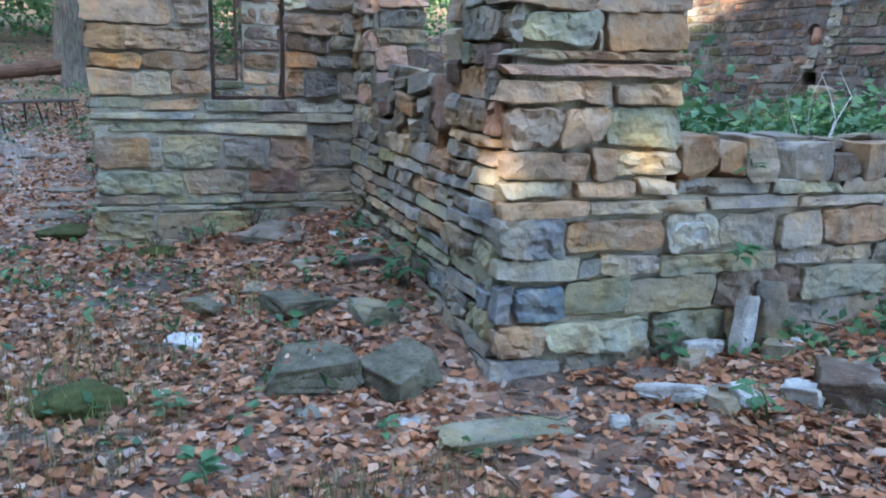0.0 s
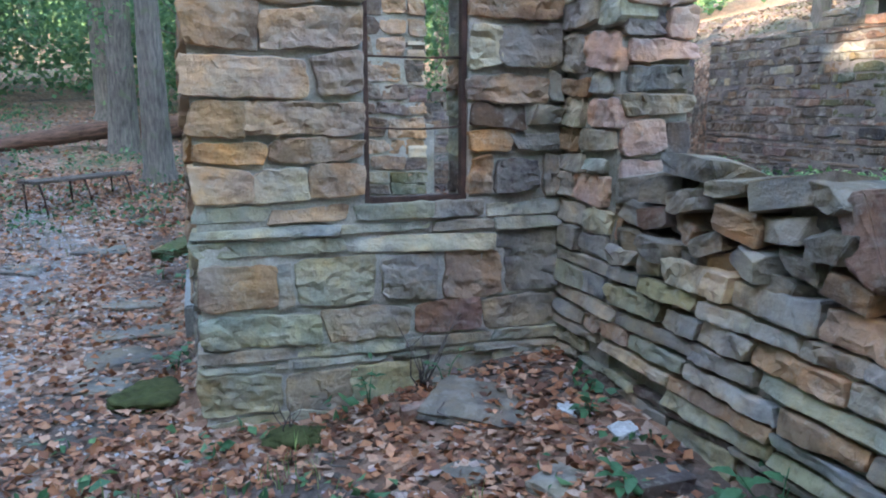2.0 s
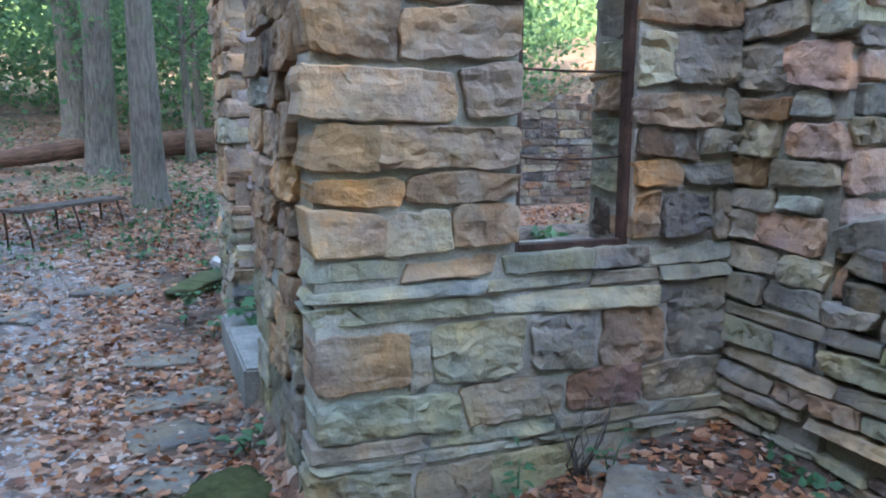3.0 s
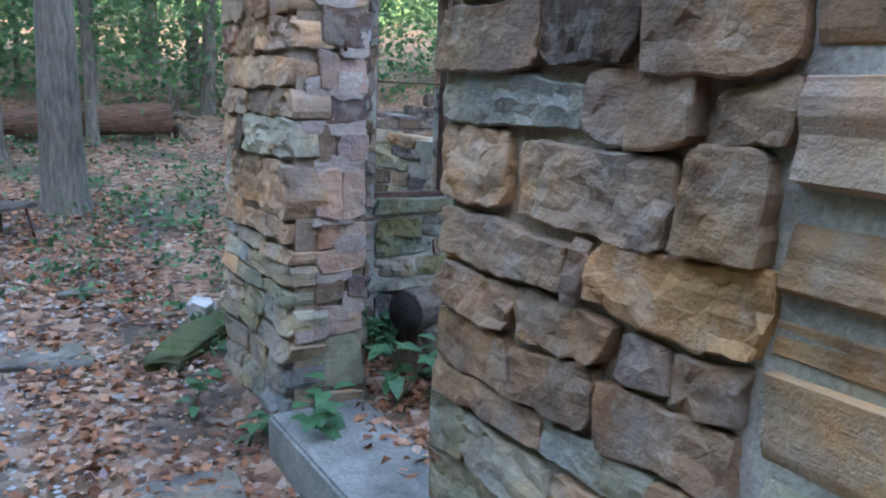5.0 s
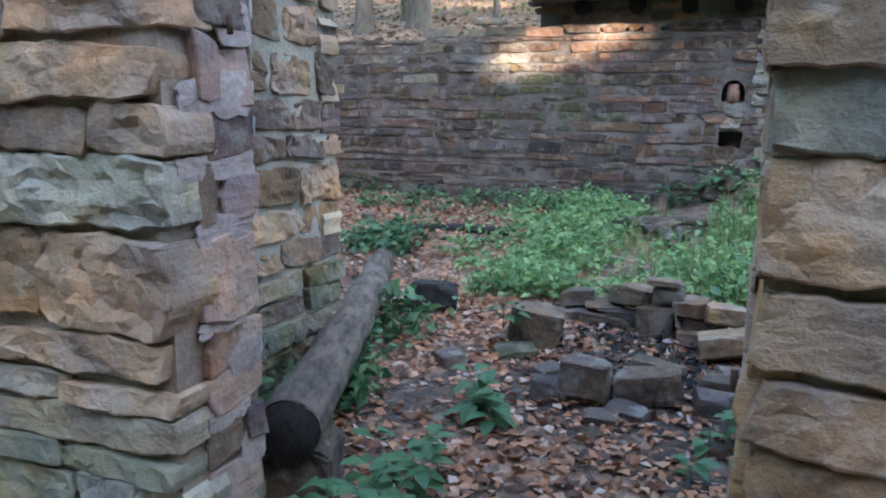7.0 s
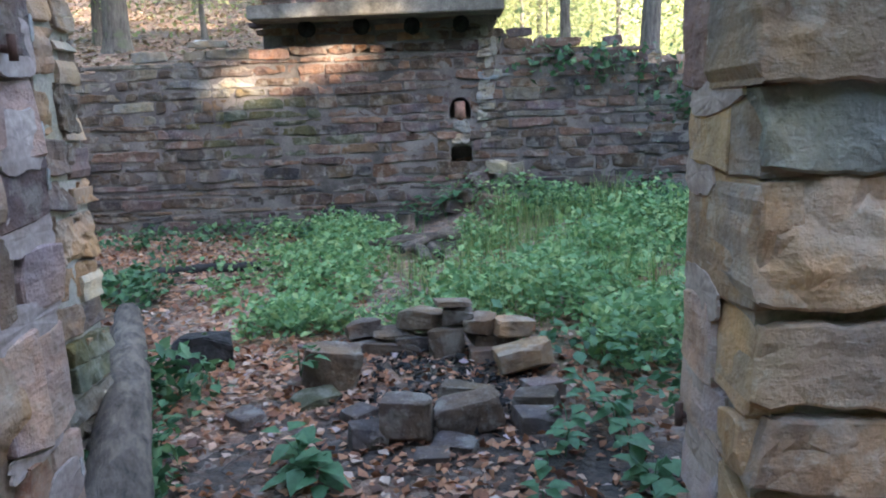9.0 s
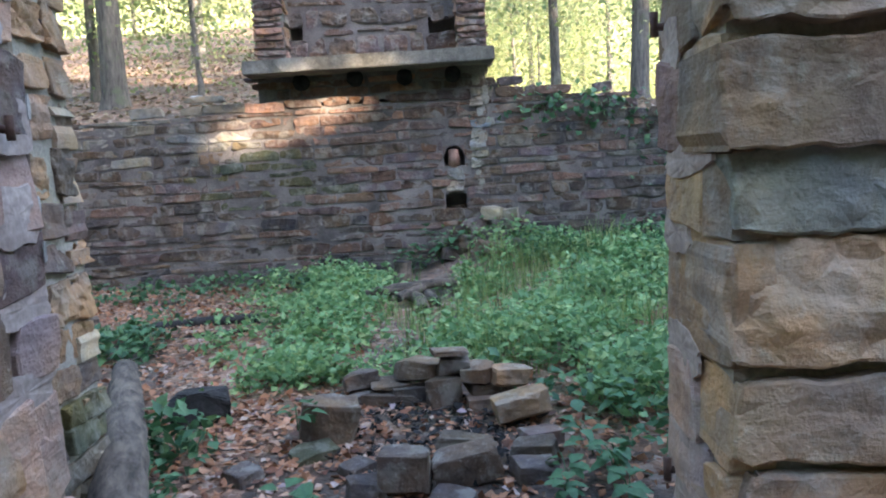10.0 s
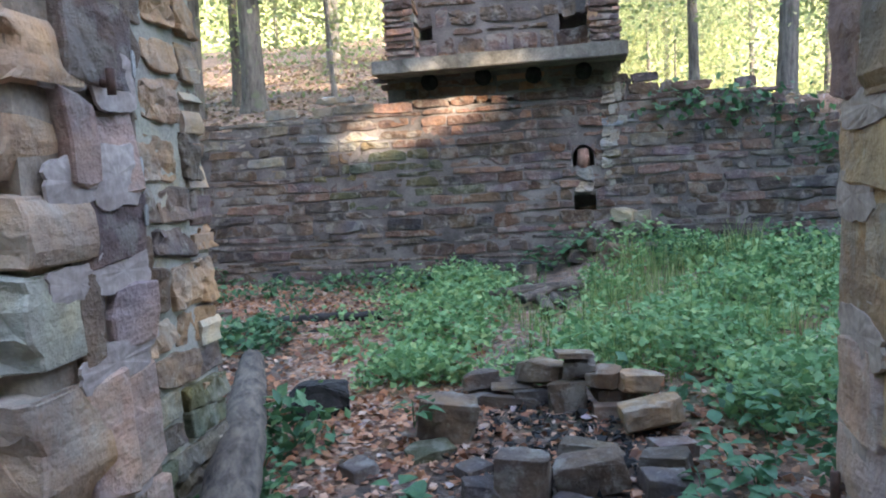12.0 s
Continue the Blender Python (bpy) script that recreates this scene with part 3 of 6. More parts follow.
# ---- porch west wall, south of the doorway ----
WEST1 = wall_core("wall_porch_west_1", [(-0.38, 6.34, -0.6, -0.07, 7.372, 2.95)], "tan rough-faced sandstone wall beside an open doorway", TAN_MORTAR)
f = Face(WEST1, (-0.38, 7.39), (0, -1), rng)
f.rows(-0.4, [
    (.1, (0, .3, .7, 1.15), "ege"), (.33, (0, .35, .8, 1.15), "ceg"), (.53, (0, .5, .95, 1.15), "etc"), (.71, (0, .2, .6, 1.0, 1.15), "ecte"),
    (.83, (0, .54, .95, 1.15), "tcb"), (1.0, (0, .4, .74, 1.15), "bbb"), (1.14, (0, .4, .78, .96, 1.15), "bbtb"), (1.32, (0, .61, .67, 1.15), "tto"),
    (1.545, (0, .345, .93, 1.15), "ttb"), (1.70, (0, .60, .77, .96, 1.15), "cbbt"), (1.90, (0, .42, .78, 1.15), "bkb"), (2.1, (0, .3, .8, 1.15), "ttb"),
    (2.3, (0, .5, .9, 1.15), "btb"), (2.5, (0, .35, .8, 1.15), "tbt"), (2.72, (0, .6, 1.15), "bt"), (2.95, (0, .4, .8, 1.15), "tbb")],
    proud=0.045, depth=0.2, lump=0.0125, gap=0.015, shade=0.84)
f = Face(WEST1, (-0.06, 7.372), (-1, 0), rng)
f.rows(-0.1, [
    (.33, (-.02, .2, .35), "qe"), (.53, (-.02, .35), "b"), (.71, (-.02, .15, .35), "qt"), (.83, (-.02, .35), "t"), (1.0, (-.02, .22, .36), "qo"), (1.14, (-.02, .2, .36), "qo"), (1.32, (-.02, .17, .36), "po"),
    (1.545, (-.02, .36), "o"), (1.70, (-.02, .22, .36), "tb"), (1.90, (-.02, .12, .36), "rt"), (2.1, (-.02, .2, .36), "bo"), (2.3, (-.02, .36), "b"), (2.5, (-.02, .15, .36), "qt"), (2.72, (-.02, .36), "b"), (2.95, (-.02, .2, .36), "tb")],
    proud=0.018, depth=0.06, gap=0.013, lump=0.005)
for u0, u1, z0, z1 in ((-.02, .16, 1.5, 1.6), (-.02, .2, 1.27, 1.36), (-.02, .13, 1.08, 1.2), (0, .22, 0.95, 1.03), (0, .3, 1.66, 1.73), (.02, .2, .78, .87), (-.01, .12, 1.86, 1.98), (0, .2, .5, .62), (.05, .25, 2.2, 2.36)):
    f.plaster(u0, u1, z0, z1, TAN_PLASTER, 0.014)
f = Face(WEST1, (-0.06, 6.34), (0, 1), rng)
f.courses(0, 1.0, 0.1, 2.95, "egbt", (0.12, 0.2), (0.2, 0.45), proud=0.025)

# ---- porch west wall, north of the doorway ----
WEST2 = wall_core("wall_porch_west_2", [(-0.36, 8.764, -0.6, -0.01, 9.8, 2.95)], "weathered sandstone doorway pier with torn plaster", TAN_MORTAR)
f = Face(WEST2, (-0.36, 9.83), (0, -1), rng)
f.rows(-0.4, [
    (0.0, (0, .4, .75, 1.084), "gug"), (.17, (0, .35, .7, 1.084), "geu"), (.34, (0, .4, .75, 1.084), "ggu"), (.45, (0, .3, .6, 1.084), "geg"), (.60, (0, .35, .7, 1.084), "gec"),
    (.69, (0, .3, .65, 1.084), "tee"), (.81, (0, .4, 1.084), "cl"), (.89, (0, .3, .7, 1.084), "cgt"), (1.03, (0, .38, 1.084), "tt"),
    (1.3, (0, .18, .38, .62, 1.084), "lbbt"), (1.49, (0, .25, .4, 1.084), "tkc"), (1.63, (0, .46, .85, 1.084), "tbt"), (1.79, (0, .2, 1.084), "tt"),
    (1.96, (0, .3, .6, 1.084), "rbt"), (2.14, (0, .4, .8, 1.084), "tbt"), (2.34, (0, .5, 1.084), "bt"), (2.55, (0, .3, .7, 1.084), "tbr"), (2.75, (0, .5, 1.084), "tb"), (2.95, (0, .6, 1.0), "bt")],
    proud=0.036, depth=0.16, gap=0.012)
f = Face(WEST2, (-0.37, 8.765), (1, 0), rng)
f.rows(-0.3, [
    (.17, (.1, .37), "g"), (.45, (.1, .37), "e"), (.62, (.1, .37), "q"), (.76, (.1, .25, .37), "nz"), (.88, (.1, .37), "q"), (1.02, (.1, .26, .37), "rq"), (1.285, (.09, .24, .37), "qq"),
    (1.465, (.1, .19, .37), "nq"), (1.635, (.1, .37), "z"), (1.81, (.1, .22, .37), "pq"), (2.02, (.1, .37), "z"), (2.2, (.15, .37), "q"), (2.4, (.1, .37), "m"), (2.6, (.1, .37), "q"), (2.9, (.1, .37), "b")],
    proud=0.02, depth=0.12, lump=0.005, gap=0.01)
for u0, u1, z0, z1 in ((.2, .37, 1.78, 1.91), (.17, .36, 1.59, 1.73), (.04, .22, 1.6, 1.7), (.16, .36, 1.42, 1.52), (.02, .2, 1.43, 1.5), (.08, .34, 1.25, 1.34), (.28, .37, 1.3, 1.42), (.08, .3, 1.0, 1.06), (.2, .37, .86, .96), (.1, .3, .72, .8), (.24, .37, .55, .68), (.06, .3, 2.0, 2.09), (.26, .37, 2.1, 2.3), (.05, .2, 1.81, 1.86), (.0, .2, .44, .52)):
    f.plaster(u0, u1, z0, z1, RENDER_COAT, 0.014)
for u, z, h in ((.352, 1.62, .08), (.356, 1.55, .05), (.35, 1.38, .05), (.35, .9, .05), (.358, 1.86, .06)):
    f.plaster(u - .007, u + .007, z, z + h, WHITE_STONE, 0.02, 0.003)
f = Face(WEST2, (0.0, 8.77), (0, 1), rng)
f.courses(0, 0.72, 0.1, 2.9, "kdmk", (0.12, 0.2), (0.2, 0.45), proud=0.02)

# ---- porch north wall ----
NORTH = wall_core("wall_porch_north", [
    (0.0, 9.52, -0.5, 0.42, 9.84, 2.95), (0.42, 9.52, -0.5, 1.0, 9.84, 1.0), (1.0, 9.52, -0.5, 1.8, 9.84, 2.95), (0.42, 9.52, 2.35, 1.0, 9.84, 2.95)],
    "mortared sandstone porch wall with a narrow window opening", GREY_MORTAR)
f = Face(NORTH, (0.0, 9.52), (1, 0), rng)
f.courses(0, 0.42, 0.0, 2.9, "nknmb", (0.13, 0.23), (0.22, 0.42), proud=0.014, gap=0.022)
f.courses(0.42, 1.0, 0.0, 1.0, "hhdk", (0.08, 0.16), (0.25, 0.5), proud=0.02)
f.courses(1.0, 1.82, 0.0, 0.8, "hdhk", (0.08, 0.15), (0.25, 0.5), proud=0.02)
f.courses(1.0, 1.82, 0.8, 2.9, "nbnmkb", (0.13, 0.27), (0.2, 0.5), proud=0.012, gap=0.026)
f = Face(NORTH, (1.8, 9.52), (0, 1), rng)
f.courses(-0.02, 0.32, 0.0, 2.9, "tbnkml", (0.08, 0.17), (0.3, 0.4), proud=0.018, gap=0.026)
f = Face(NORTH, (1.0, 9.84), (0, -1), rng)
f.courses(0.02, 0.3, 1.0, 2.3, "kkmb", (0.12, 0.22), (0.3, 0.4), proud=0.01, depth=0.05)
f = Face(SOUTH, (1.04, 6.34), (0, -1), rng)
f.courses(0.02, 0.26, 0.95, 2.28, "kegb", (0.12, 0.22), (0.3, 0.4), proud=0.01, depth=0.05)

# ---- hall west wall: a low broken stretch between two standing piers ----
HALLW = wall_core("wall_hall_west", [
    (1.62, 5.42, -0.6, 2.0, 6.0, 2.8), (1.67, 3.7, -0.6, 2.0, 5.42, 0.76), (1.70, 3.04, -0.6, 2.05, 3.7, 2.95), (1.6, 6.0, -0.6, 2.0, 6.34, 2.8), (1.62, 9.84, -0.4, 2.0, 13.2, 1.25)],
    "broken sandstone hall wall, low between two standing piers", GREY_MORTAR)
f = Face(HALLW, (1.61, 6.03), (0.025, -1), rng)
f.courses(0, 2.35, -0.5, 0.12, "gkeug", (0.1, 0.16), (0.25, 0.6), proud=0.03)
f.courses(0.0, 2.4, 0.12, 0.80, "ggeugeb", (0.07, 0.125), (0.22, 0.6), proud=0.04, shade=1.15, keep=lambda u, z: not (0.5 < u < 1.1 and 0.14 < z < 0.24))
f.rows(0.8, [
    (.94, (0, .35, .62), "gc"), (1.1, (0, .2, .58), "gp"), (1.2, (0, .3, .55), "gc"), (1.33, (0, .25, .6), "bg"), (1.5, (0, .3, .62), "gp"), (1.62, (0, .35, .55), "bc"), (1.84, (0, .3, .62), "gp"),
    (2.0, (0, .4, .66), "ge"), (2.2, (0, .3, .62), "gg"), (2.45, (0, .3, .6), "be"), (2.75, (0, .3, .5), "gb")], proud=0.035, shade=1.2)
f.rows(0.5, [
    (.6, (2.3, 2.7, 2.97), "gu"), (.68, (2.2, 2.75, 2.97), "uu"), (.77, (2.25, 2.7, 2.97), "bg"), (.86, (2.28, 2.65, 2.97), "gt"), (.93, (2.3, 2.6, 2.97), "tt"),
    (1.1, (2.29, 2.85, 2.97), "tr"), (1.25, (2.29, 2.83, 2.97), "bk"), (1.38, (2.36, 2.62, 2.8, 2.97), "ekr"), (1.54, (2.36, 2.9, 2.97), "gg"), (1.74, (2.33, 2.74, 2.97), "gb"),
    (1.9, (2.35, 2.8, 2.97), "eb"), (2.1, (2.35, 2.7, 2.97), "bt"), (2.3, (2.35, 2.85, 2.97), "gt"), (2.55, (2.4, 2.7, 2.97), "bg"), (2.75, (2.4, 2.97), "t"), (2.95, (2.45, 2.8, 3.0), "bg")], proud=0.05, depth=0.2, lump=0.016)
f.courses(2.35, 2.97, -0.5, 0.5, "ugueg", (0.09, 0.16), (0.3, 0.6), proud=0.045, depth=0.2)
f = Face(HALLW, (1.62, 13.2), (0, -1), rng)
f.courses(0, 3.3, 0.2, 1.45, "gkeb", (0.09, 0.15), (0.25, 0.55), proud=0.03, keep=lambda u, z: z < 1.2 + 0.25 * math.sin(u * 5))
f = Face(HALLW, (2.0, 6.34), (-1, 0), rng)
f.courses(0, 0.4, 0.1, 2.8, "tbgk", (0.1, 0.18), (0.2, 0.4), proud=0.02)
f = Face(HALLW, (1.62, 5.42), (1, 0), rng)
f.courses(0, 0.4, 0.77, 2.8, "kgpd", (0.12, 0.2), (0.2, 0.4), proud=0.04)
f = Face(HALLW, (2.0, 3.7), (-1, 0), rng)
f.courses(0, 0.4, 1.0, 2.9, "kgb", (0.12, 0.2), (0.2, 0.4), proud=0.04)

# ---- hall south wall ----
HALLS = wall_core("wall_hall_south", [(1.72, 3.03, -0.7, 2.6, 3.42, 2.95), (2.6, 3.02, -0.7, 7.9, 3.42, 0.7)], "sandstone hall wall, low beyond a standing corner pier")
f = Face(HALLS, (1.645, 3.02), (1, 0), rng)
f.rows(-0.55, [
    (-.2, (0, .4, 1.0, 1.6, 2.3, 3.0), "ugegg"), (.01, (0, .28, .9, 1.4, 2.0, 2.5, 3.0), "tceggk"), (.21, (0, .1, .38, .75, 1.3, 1.9, 2.5, 3.0), "uvegkeg"), (.33, (0, .45, .6, .95, 1.7, 2.4, 3.0), "cugegg"),
    (.54, (0, .36, .93, 1.28, 1.68, 2.0, 2.5, 3.0), "ubcggbg"), (.63, (0, .5, 1.2, 1.8, 2.4, 3.0), "tgggg"), (.73, (0, .4, .75, 1.0, 1.6, 2.1, 3.0), "ltlgeg")], proud=0.045, depth=0.2)
f.plaster(0.98, 1.22, 0.36, 0.51, WHITE_STONE, 0.045, 0.004)
f.courses(3.0, 6.25, -0.4, 0.72, "gkegb", (0.09, 0.16), (0.25, 0.6), proud=0.03)
f.rows(.73, [
    (.88, (0, .48, .62, .98), "ttl"), (1.08, (0, .3, .56, .98), "tte"), (1.21, (0, .42, .58, .98), "ttt"), (1.29, (0, .98), "p"), (1.35, (0, .3, .98), "gb"),
    (1.53, (0, .08, .46, .5, .98), "gegb"), (1.7, (0, .45, .98), "tb"), (1.85, (0, .3, .7, .98), "get"), (2.0, (0, .5, .98), "tt"), (2.2, (0, .4, .98), "bt"), (2.4, (0, .6, .98), "te"), (2.65, (0, .4, .98), "bt"), (2.95, (0, .5, .9), "tb")],
    proud=0.05, depth=0.22, lump=0.016)
f = Face(HALLS, (2.6, 3.02), (0, 1), rng)
f.courses(0.0, 0.4, 0.75, 2.9, "tbgl", (0.12, 0.2), (0.2, 0.4), proud=0.03)


# ---- hall east wall with the chimney breast ----
def east_top(y):
    return table(y, ((3.5, 1.3), (4.7, 1.92), (5.3, 2.3), (5.72, 2.48), (6.4, 2.6), (7.24, 2.68), (7.25, 2.86), (10.05, 2.86), (10.06, 2.62), (10.8, 2.64), (10.9, 2.55), (12.3, 2.47), (13.4, 2.5))) + 0.05 * math.sin(y * 9)


def east_solid(u, z):
    y = 13.4 - u
    return z < east_top(y)


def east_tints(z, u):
    """Darkest below, blue-grey to the south, mossy in the middle and brick-red under the mantel."""
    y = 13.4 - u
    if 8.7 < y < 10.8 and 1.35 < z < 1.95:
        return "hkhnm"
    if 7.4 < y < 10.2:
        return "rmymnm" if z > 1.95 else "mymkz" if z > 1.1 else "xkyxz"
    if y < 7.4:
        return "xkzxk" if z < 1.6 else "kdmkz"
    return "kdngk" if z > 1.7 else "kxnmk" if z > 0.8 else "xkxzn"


EAST = []
for name, y0, y1 in (("wall_hall_east_1", 10.6, 13.4), ("wall_hall_east_2", 7.3, 10.6), ("wall_hall_east_3", 3.4, 7.3)):
    boxes = []
    y = y0
    while y < y1 - 1e-6:
        e = min(y + 0.25, y1)
        boxes.append((7.87, y, -0.2, 8.3, e, min(east_top(y), east_top(e), east_top((y + e) / 2)) - 0.06))
        y = e
    if name.endswith("2"):
        boxes = [(7.87, 7.3, -0.2, 8.3, 7.6, 2.875), (7.87, 7.86, -0.2, 8.3, 10.6, 2.55), (7.87, 7.86, 2.5, 8.3, 10.05, 2.875), (7.87, 7.6, -0.2, 8.3, 7.86, 1.14),
                 (7.87, 7.6, 1.34, 8.3, 7.86, 1.68), (7.87, 7.6, 1.93, 8.3, 7.86, 2.875), (8.12, 7.6, 1.1, 8.3, 7.86, 1.95)]
    wall = wall_core(name, boxes, "dark stone hall wall under an upper fireplace" if name.endswith("2") else "long dark sandstone hall wall with a ragged top", DARK_MORTAR)
    EAST.append(wall)
    f = Face(wall, (7.87, 13.4), (0, -1), random.Random(31 + len(EAST)))
    u0, u1 = 13.4 - y1, 13.4 - y0
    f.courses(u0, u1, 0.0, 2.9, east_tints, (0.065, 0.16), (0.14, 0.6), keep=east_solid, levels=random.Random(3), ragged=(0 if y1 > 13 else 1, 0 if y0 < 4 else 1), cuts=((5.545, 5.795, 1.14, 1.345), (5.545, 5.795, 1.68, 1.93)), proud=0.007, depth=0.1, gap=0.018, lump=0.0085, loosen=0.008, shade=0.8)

# old lime run beside the flue
f = Face(EAST[1], (7.87, 13.4), (0, -1), random.Random(39))
for k in range(11):
    z, u = 1.45 + 0.12 * k + f.rng.uniform(-0.05, 0.05), 5.98 + f.rng.uniform(-0.1, 0.16)
    f.plaster(u - f.rng.uniform(0.03, 0.09), u + f.rng.uniform(0.03, 0.09), z, z + f.rng.uniform(0.05, 0.16), GREY_MORTAR, 0.016, 0.004)
# flue niche: rounded head, pale block under the pipe, old lime run beside it
f = Face(EAST[1], (7.87, 13.4), (0, -1), random.Random(38))
f.stone(5.56, 5.79, 1.36, 1.5, "g", proud=0.03, depth=0.08)
f.stone(5.57, 5.78, 1.5, 1.66, "d", proud=0.03, depth=0.08)
for z in (1.36, 1.5, 1.62, 1.75, 1.86, 2.0, 2.11, 2.24, 2.37, 2.5):
    f.stone(5.86 + f.rng.uniform(0, 0.05), 6.06 + f.rng.uniform(-0.05, 0.1), z, z + f.rng.uniform(0.09, 0.14), f.rng.choice("udgk"), proud=0.02, depth=0.06)
for side in (0, 1):
    edge = 7.6 if side == 0 else 7.86
    s = 1 if side == 0 else -1
    rows = [(edge, 1.93), (edge + s * 0.1, 1.93), (edge + s * 0.05, 1.9), (edge + s * 0.015, 1.85), (edge, 1.8)]
    verts = [(x, y, z) for x in (7.86, 8.1) for y, z in rows]
    faces = [(0, 1, 2, 3, 4), (9, 8, 7, 6, 5)] + [(k, (k + 1) % 5, (k + 1) % 5 + 5, k + 5) for k in range(5)]
    shoulder = link_mesh("stone", verts, faces, STONE, EAST[1], smooth=False)
    shoulder.color = (0.16, 0.12, 0.11, 1)

NORTHH = wall_core("wall_hall_north", [(x, 13.45, -0.1, x + 0.4, 13.85, 1.25 + 0.16 * (x - 2.0) + 0.06 * math.sin(x * 7)) for x in [2.0 + 0.4 * k for k in range(14)]],
                   "dark ragged sandstone wall closing the hall", DARK_MORTAR)
f = Face(NORTHH, (2.0, 13.45), (1, 0), random.Random(35))
f.courses(0, 5.6, 0.1, 2.4, "kxxkyd", (0.09, 0.16), (0.2, 0.5), keep=lambda u, z: z < 1.33 + 0.16 * u + 0.08 * math.sin(u * 7), proud=0.02, depth=0.1, gap=0.016, lump=0.01)
f = Face(NORTHH, (7.6, 13.45), (0, 1), random.Random(36))
f.courses(0, 0.4, 0.1, 2.1, "dkm", (0.1, 0.16), (0.2, 0.4), proud=0.02, depth=0.1)

# the fireplace's shade is put into its dark mortar and stone tints
CHIMNEY = wall_core("chimney_breast", [
    (7.89, 9.69, 2.86, 8.3, 10.03, 5.6), (7.89, 7.26, 2.8, 8.3, 7.6, 5.6), (8.14, 7.6, 2.86, 8.34, 9.69, 3.2), (8.14, 7.6, 3.52, 8.34, 9.69, 5.6), (8.14, 7.95, 3.2, 8.34, 9.5, 3.52), (8.14, 9.5, 3.2, 8.34, 9.69, 3.34), (8.33, 7.6, 3.2, 8.37, 9.69, 3.52)], "ruined upper fireplace with brick-red jambs and shade painted into its back", SHADED_MORTAR)
CHIMNEY["category"] = "chimney"
crng = random.Random(47)
f = Face(CHIMNEY, (7.89, 10.05), (0, -1), crng)
f.courses(0, 0.36, 3.05, 5.55, "rymym", (0.06, 0.1), (0.15, 0.36), proud=0.025, depth=0.1)
f.courses(2.45, 2.81, 3.05, 5.55, "rymmy", (0.06, 0.1), (0.15, 0.36), proud=0.025, depth=0.1)
f = Face(CHIMNEY, (8.14, 9.69), (0, -1), crng)
f.courses(0, 2.09, 3.05, 5.5, "mnymn", (0.1, 0.3), (0.18, 0.5), proud=0.01, shade=0.8, depth=0.1, gap=0.045, loosen=0.02, keep=lambda u, z: not (1.75 < u < 2.05 and 3.2 < z < 3.5 or u < 0.25 and 3.3 < z < 3.55))
f = Face(CHIMNEY, (7.89, 9.69), (1, 0), crng)
f.courses(0, 0.25, 3.05, 5.5, "dgbp", (0.1, 0.2), (0.2, 0.3), proud=0.015, depth=0.1)
f = Face(CHIMNEY, (8.14, 7.6), (-1, 0), crng)
f.courses(0, 0.25, 3.05, 5.5, "dbrp", (0.1, 0.2), (0.2, 0.3), proud=0.015, depth=0.1)
f = Face(CHIMNEY, (8.3, 10.03), (-1, 0), crng)
f.courses(0, 0.41, 2.9, 5.5, "rgb", (0.08, 0.15), (0.2, 0.4), proud=0.02, depth=0.1)

def rock_mesh(w, d, h, r, square=0.55, rough=0.12, material=None, cuts=11):
    """A field stone that rests on z = 0: angular and split along planes, or (square over 0.6) a soft round cushion."""
    bm = bmesh.new()
    if square > 0.6:
        bmesh.ops.create_icosphere(bm, subdivisions=4, radius=1)
    else:
        bmesh.ops.create_cube(bm, size=2)
        for k in range(cuts):
            n = Vector((r.uniform(-1, 1), r.uniform(-1, 1), r.uniform(-0.9, 1))).normalized()
            reach = sum(abs(q) for q in n) * (r.uniform(0.68, 0.9) if cuts > 7 else r.uniform(0.62, 0.94))
            cut = bmesh.ops.bisect_plane(bm, geom=bm.verts[:] + bm.edges[:] + bm.faces[:], plane_co=n * reach, plane_no=n, clear_outer=True)
            edges = [e for e in cut["geom_cut"] if isinstance(e, bmesh.types.BMEdge)]
            if edges:
                bmesh.ops.contextual_create(bm, geom=edges)
        bmesh.ops.bevel(bm, geom=bm.edges[:], offset=0.07 if cuts > 7 else 0.035, segments=2, affect="EDGES")
        bmesh.ops.triangulate(bm, faces=bm.faces[:])
        bmesh.ops.subdivide_edges(bm, edges=[e for e in bm.edges if e.calc_length() > 0.45], cuts=2, use_grid_fill=True)
        bmesh.ops.triangulate(bm, faces=bm.faces[:])
    seed = Vector((r.uniform(0, 99), r.uniform(0, 99), r.uniform(0, 99)))
    for v in bm.verts:
        q = v.co * (1 + rough * 0.8 * noise.noise(seed + v.co * 1.5) + rough * 0.5 * noise.noise(seed + v.co * 5))
        v.co = (q.x * w / 2 * 1.08, q.y * d / 2 * 1.08, q.z * h / 2 * 1.05)
    low = min(v.co.z for v in bm.verts)
    for v in bm.verts:
        v.co.z -= low
    me = bpy.data.meshes.new("rock")
    bm.to_mesh(me)
    bm.free()
    me.materials.append(material or STONE)
    me.polygons.foreach_set("use_smooth", [square > 0.6] * len(me.polygons))
    return me


def rock(name, at, size, yaw=0.0, tilt=(0, 0), tint="g", label="", group="", material=None, sink=0.03, square=0.5, r=random.Random(5), rough=0.12, cuts=11):
    ob = new(name, rock_mesh(*size, r, square, rough, material, cuts))
    x, y = at[0], at[1]
    z = at[2] if len(at) > 2 else ground_z(x, y) - sink
    ob.matrix_world = pose(x, y, z, tilt[0], tilt[1], yaw)
    c = TINT[tint]
    g = sum(c) / 3
    s = r.uniform(0.85, 1.15)
    ob.color = tuple((g + 0.9 * (v - g)) * s * 0.85 for v in c) + (1,)
    return tagged(ob, label, "rock" if "rubble" not in name else "rubble", group)


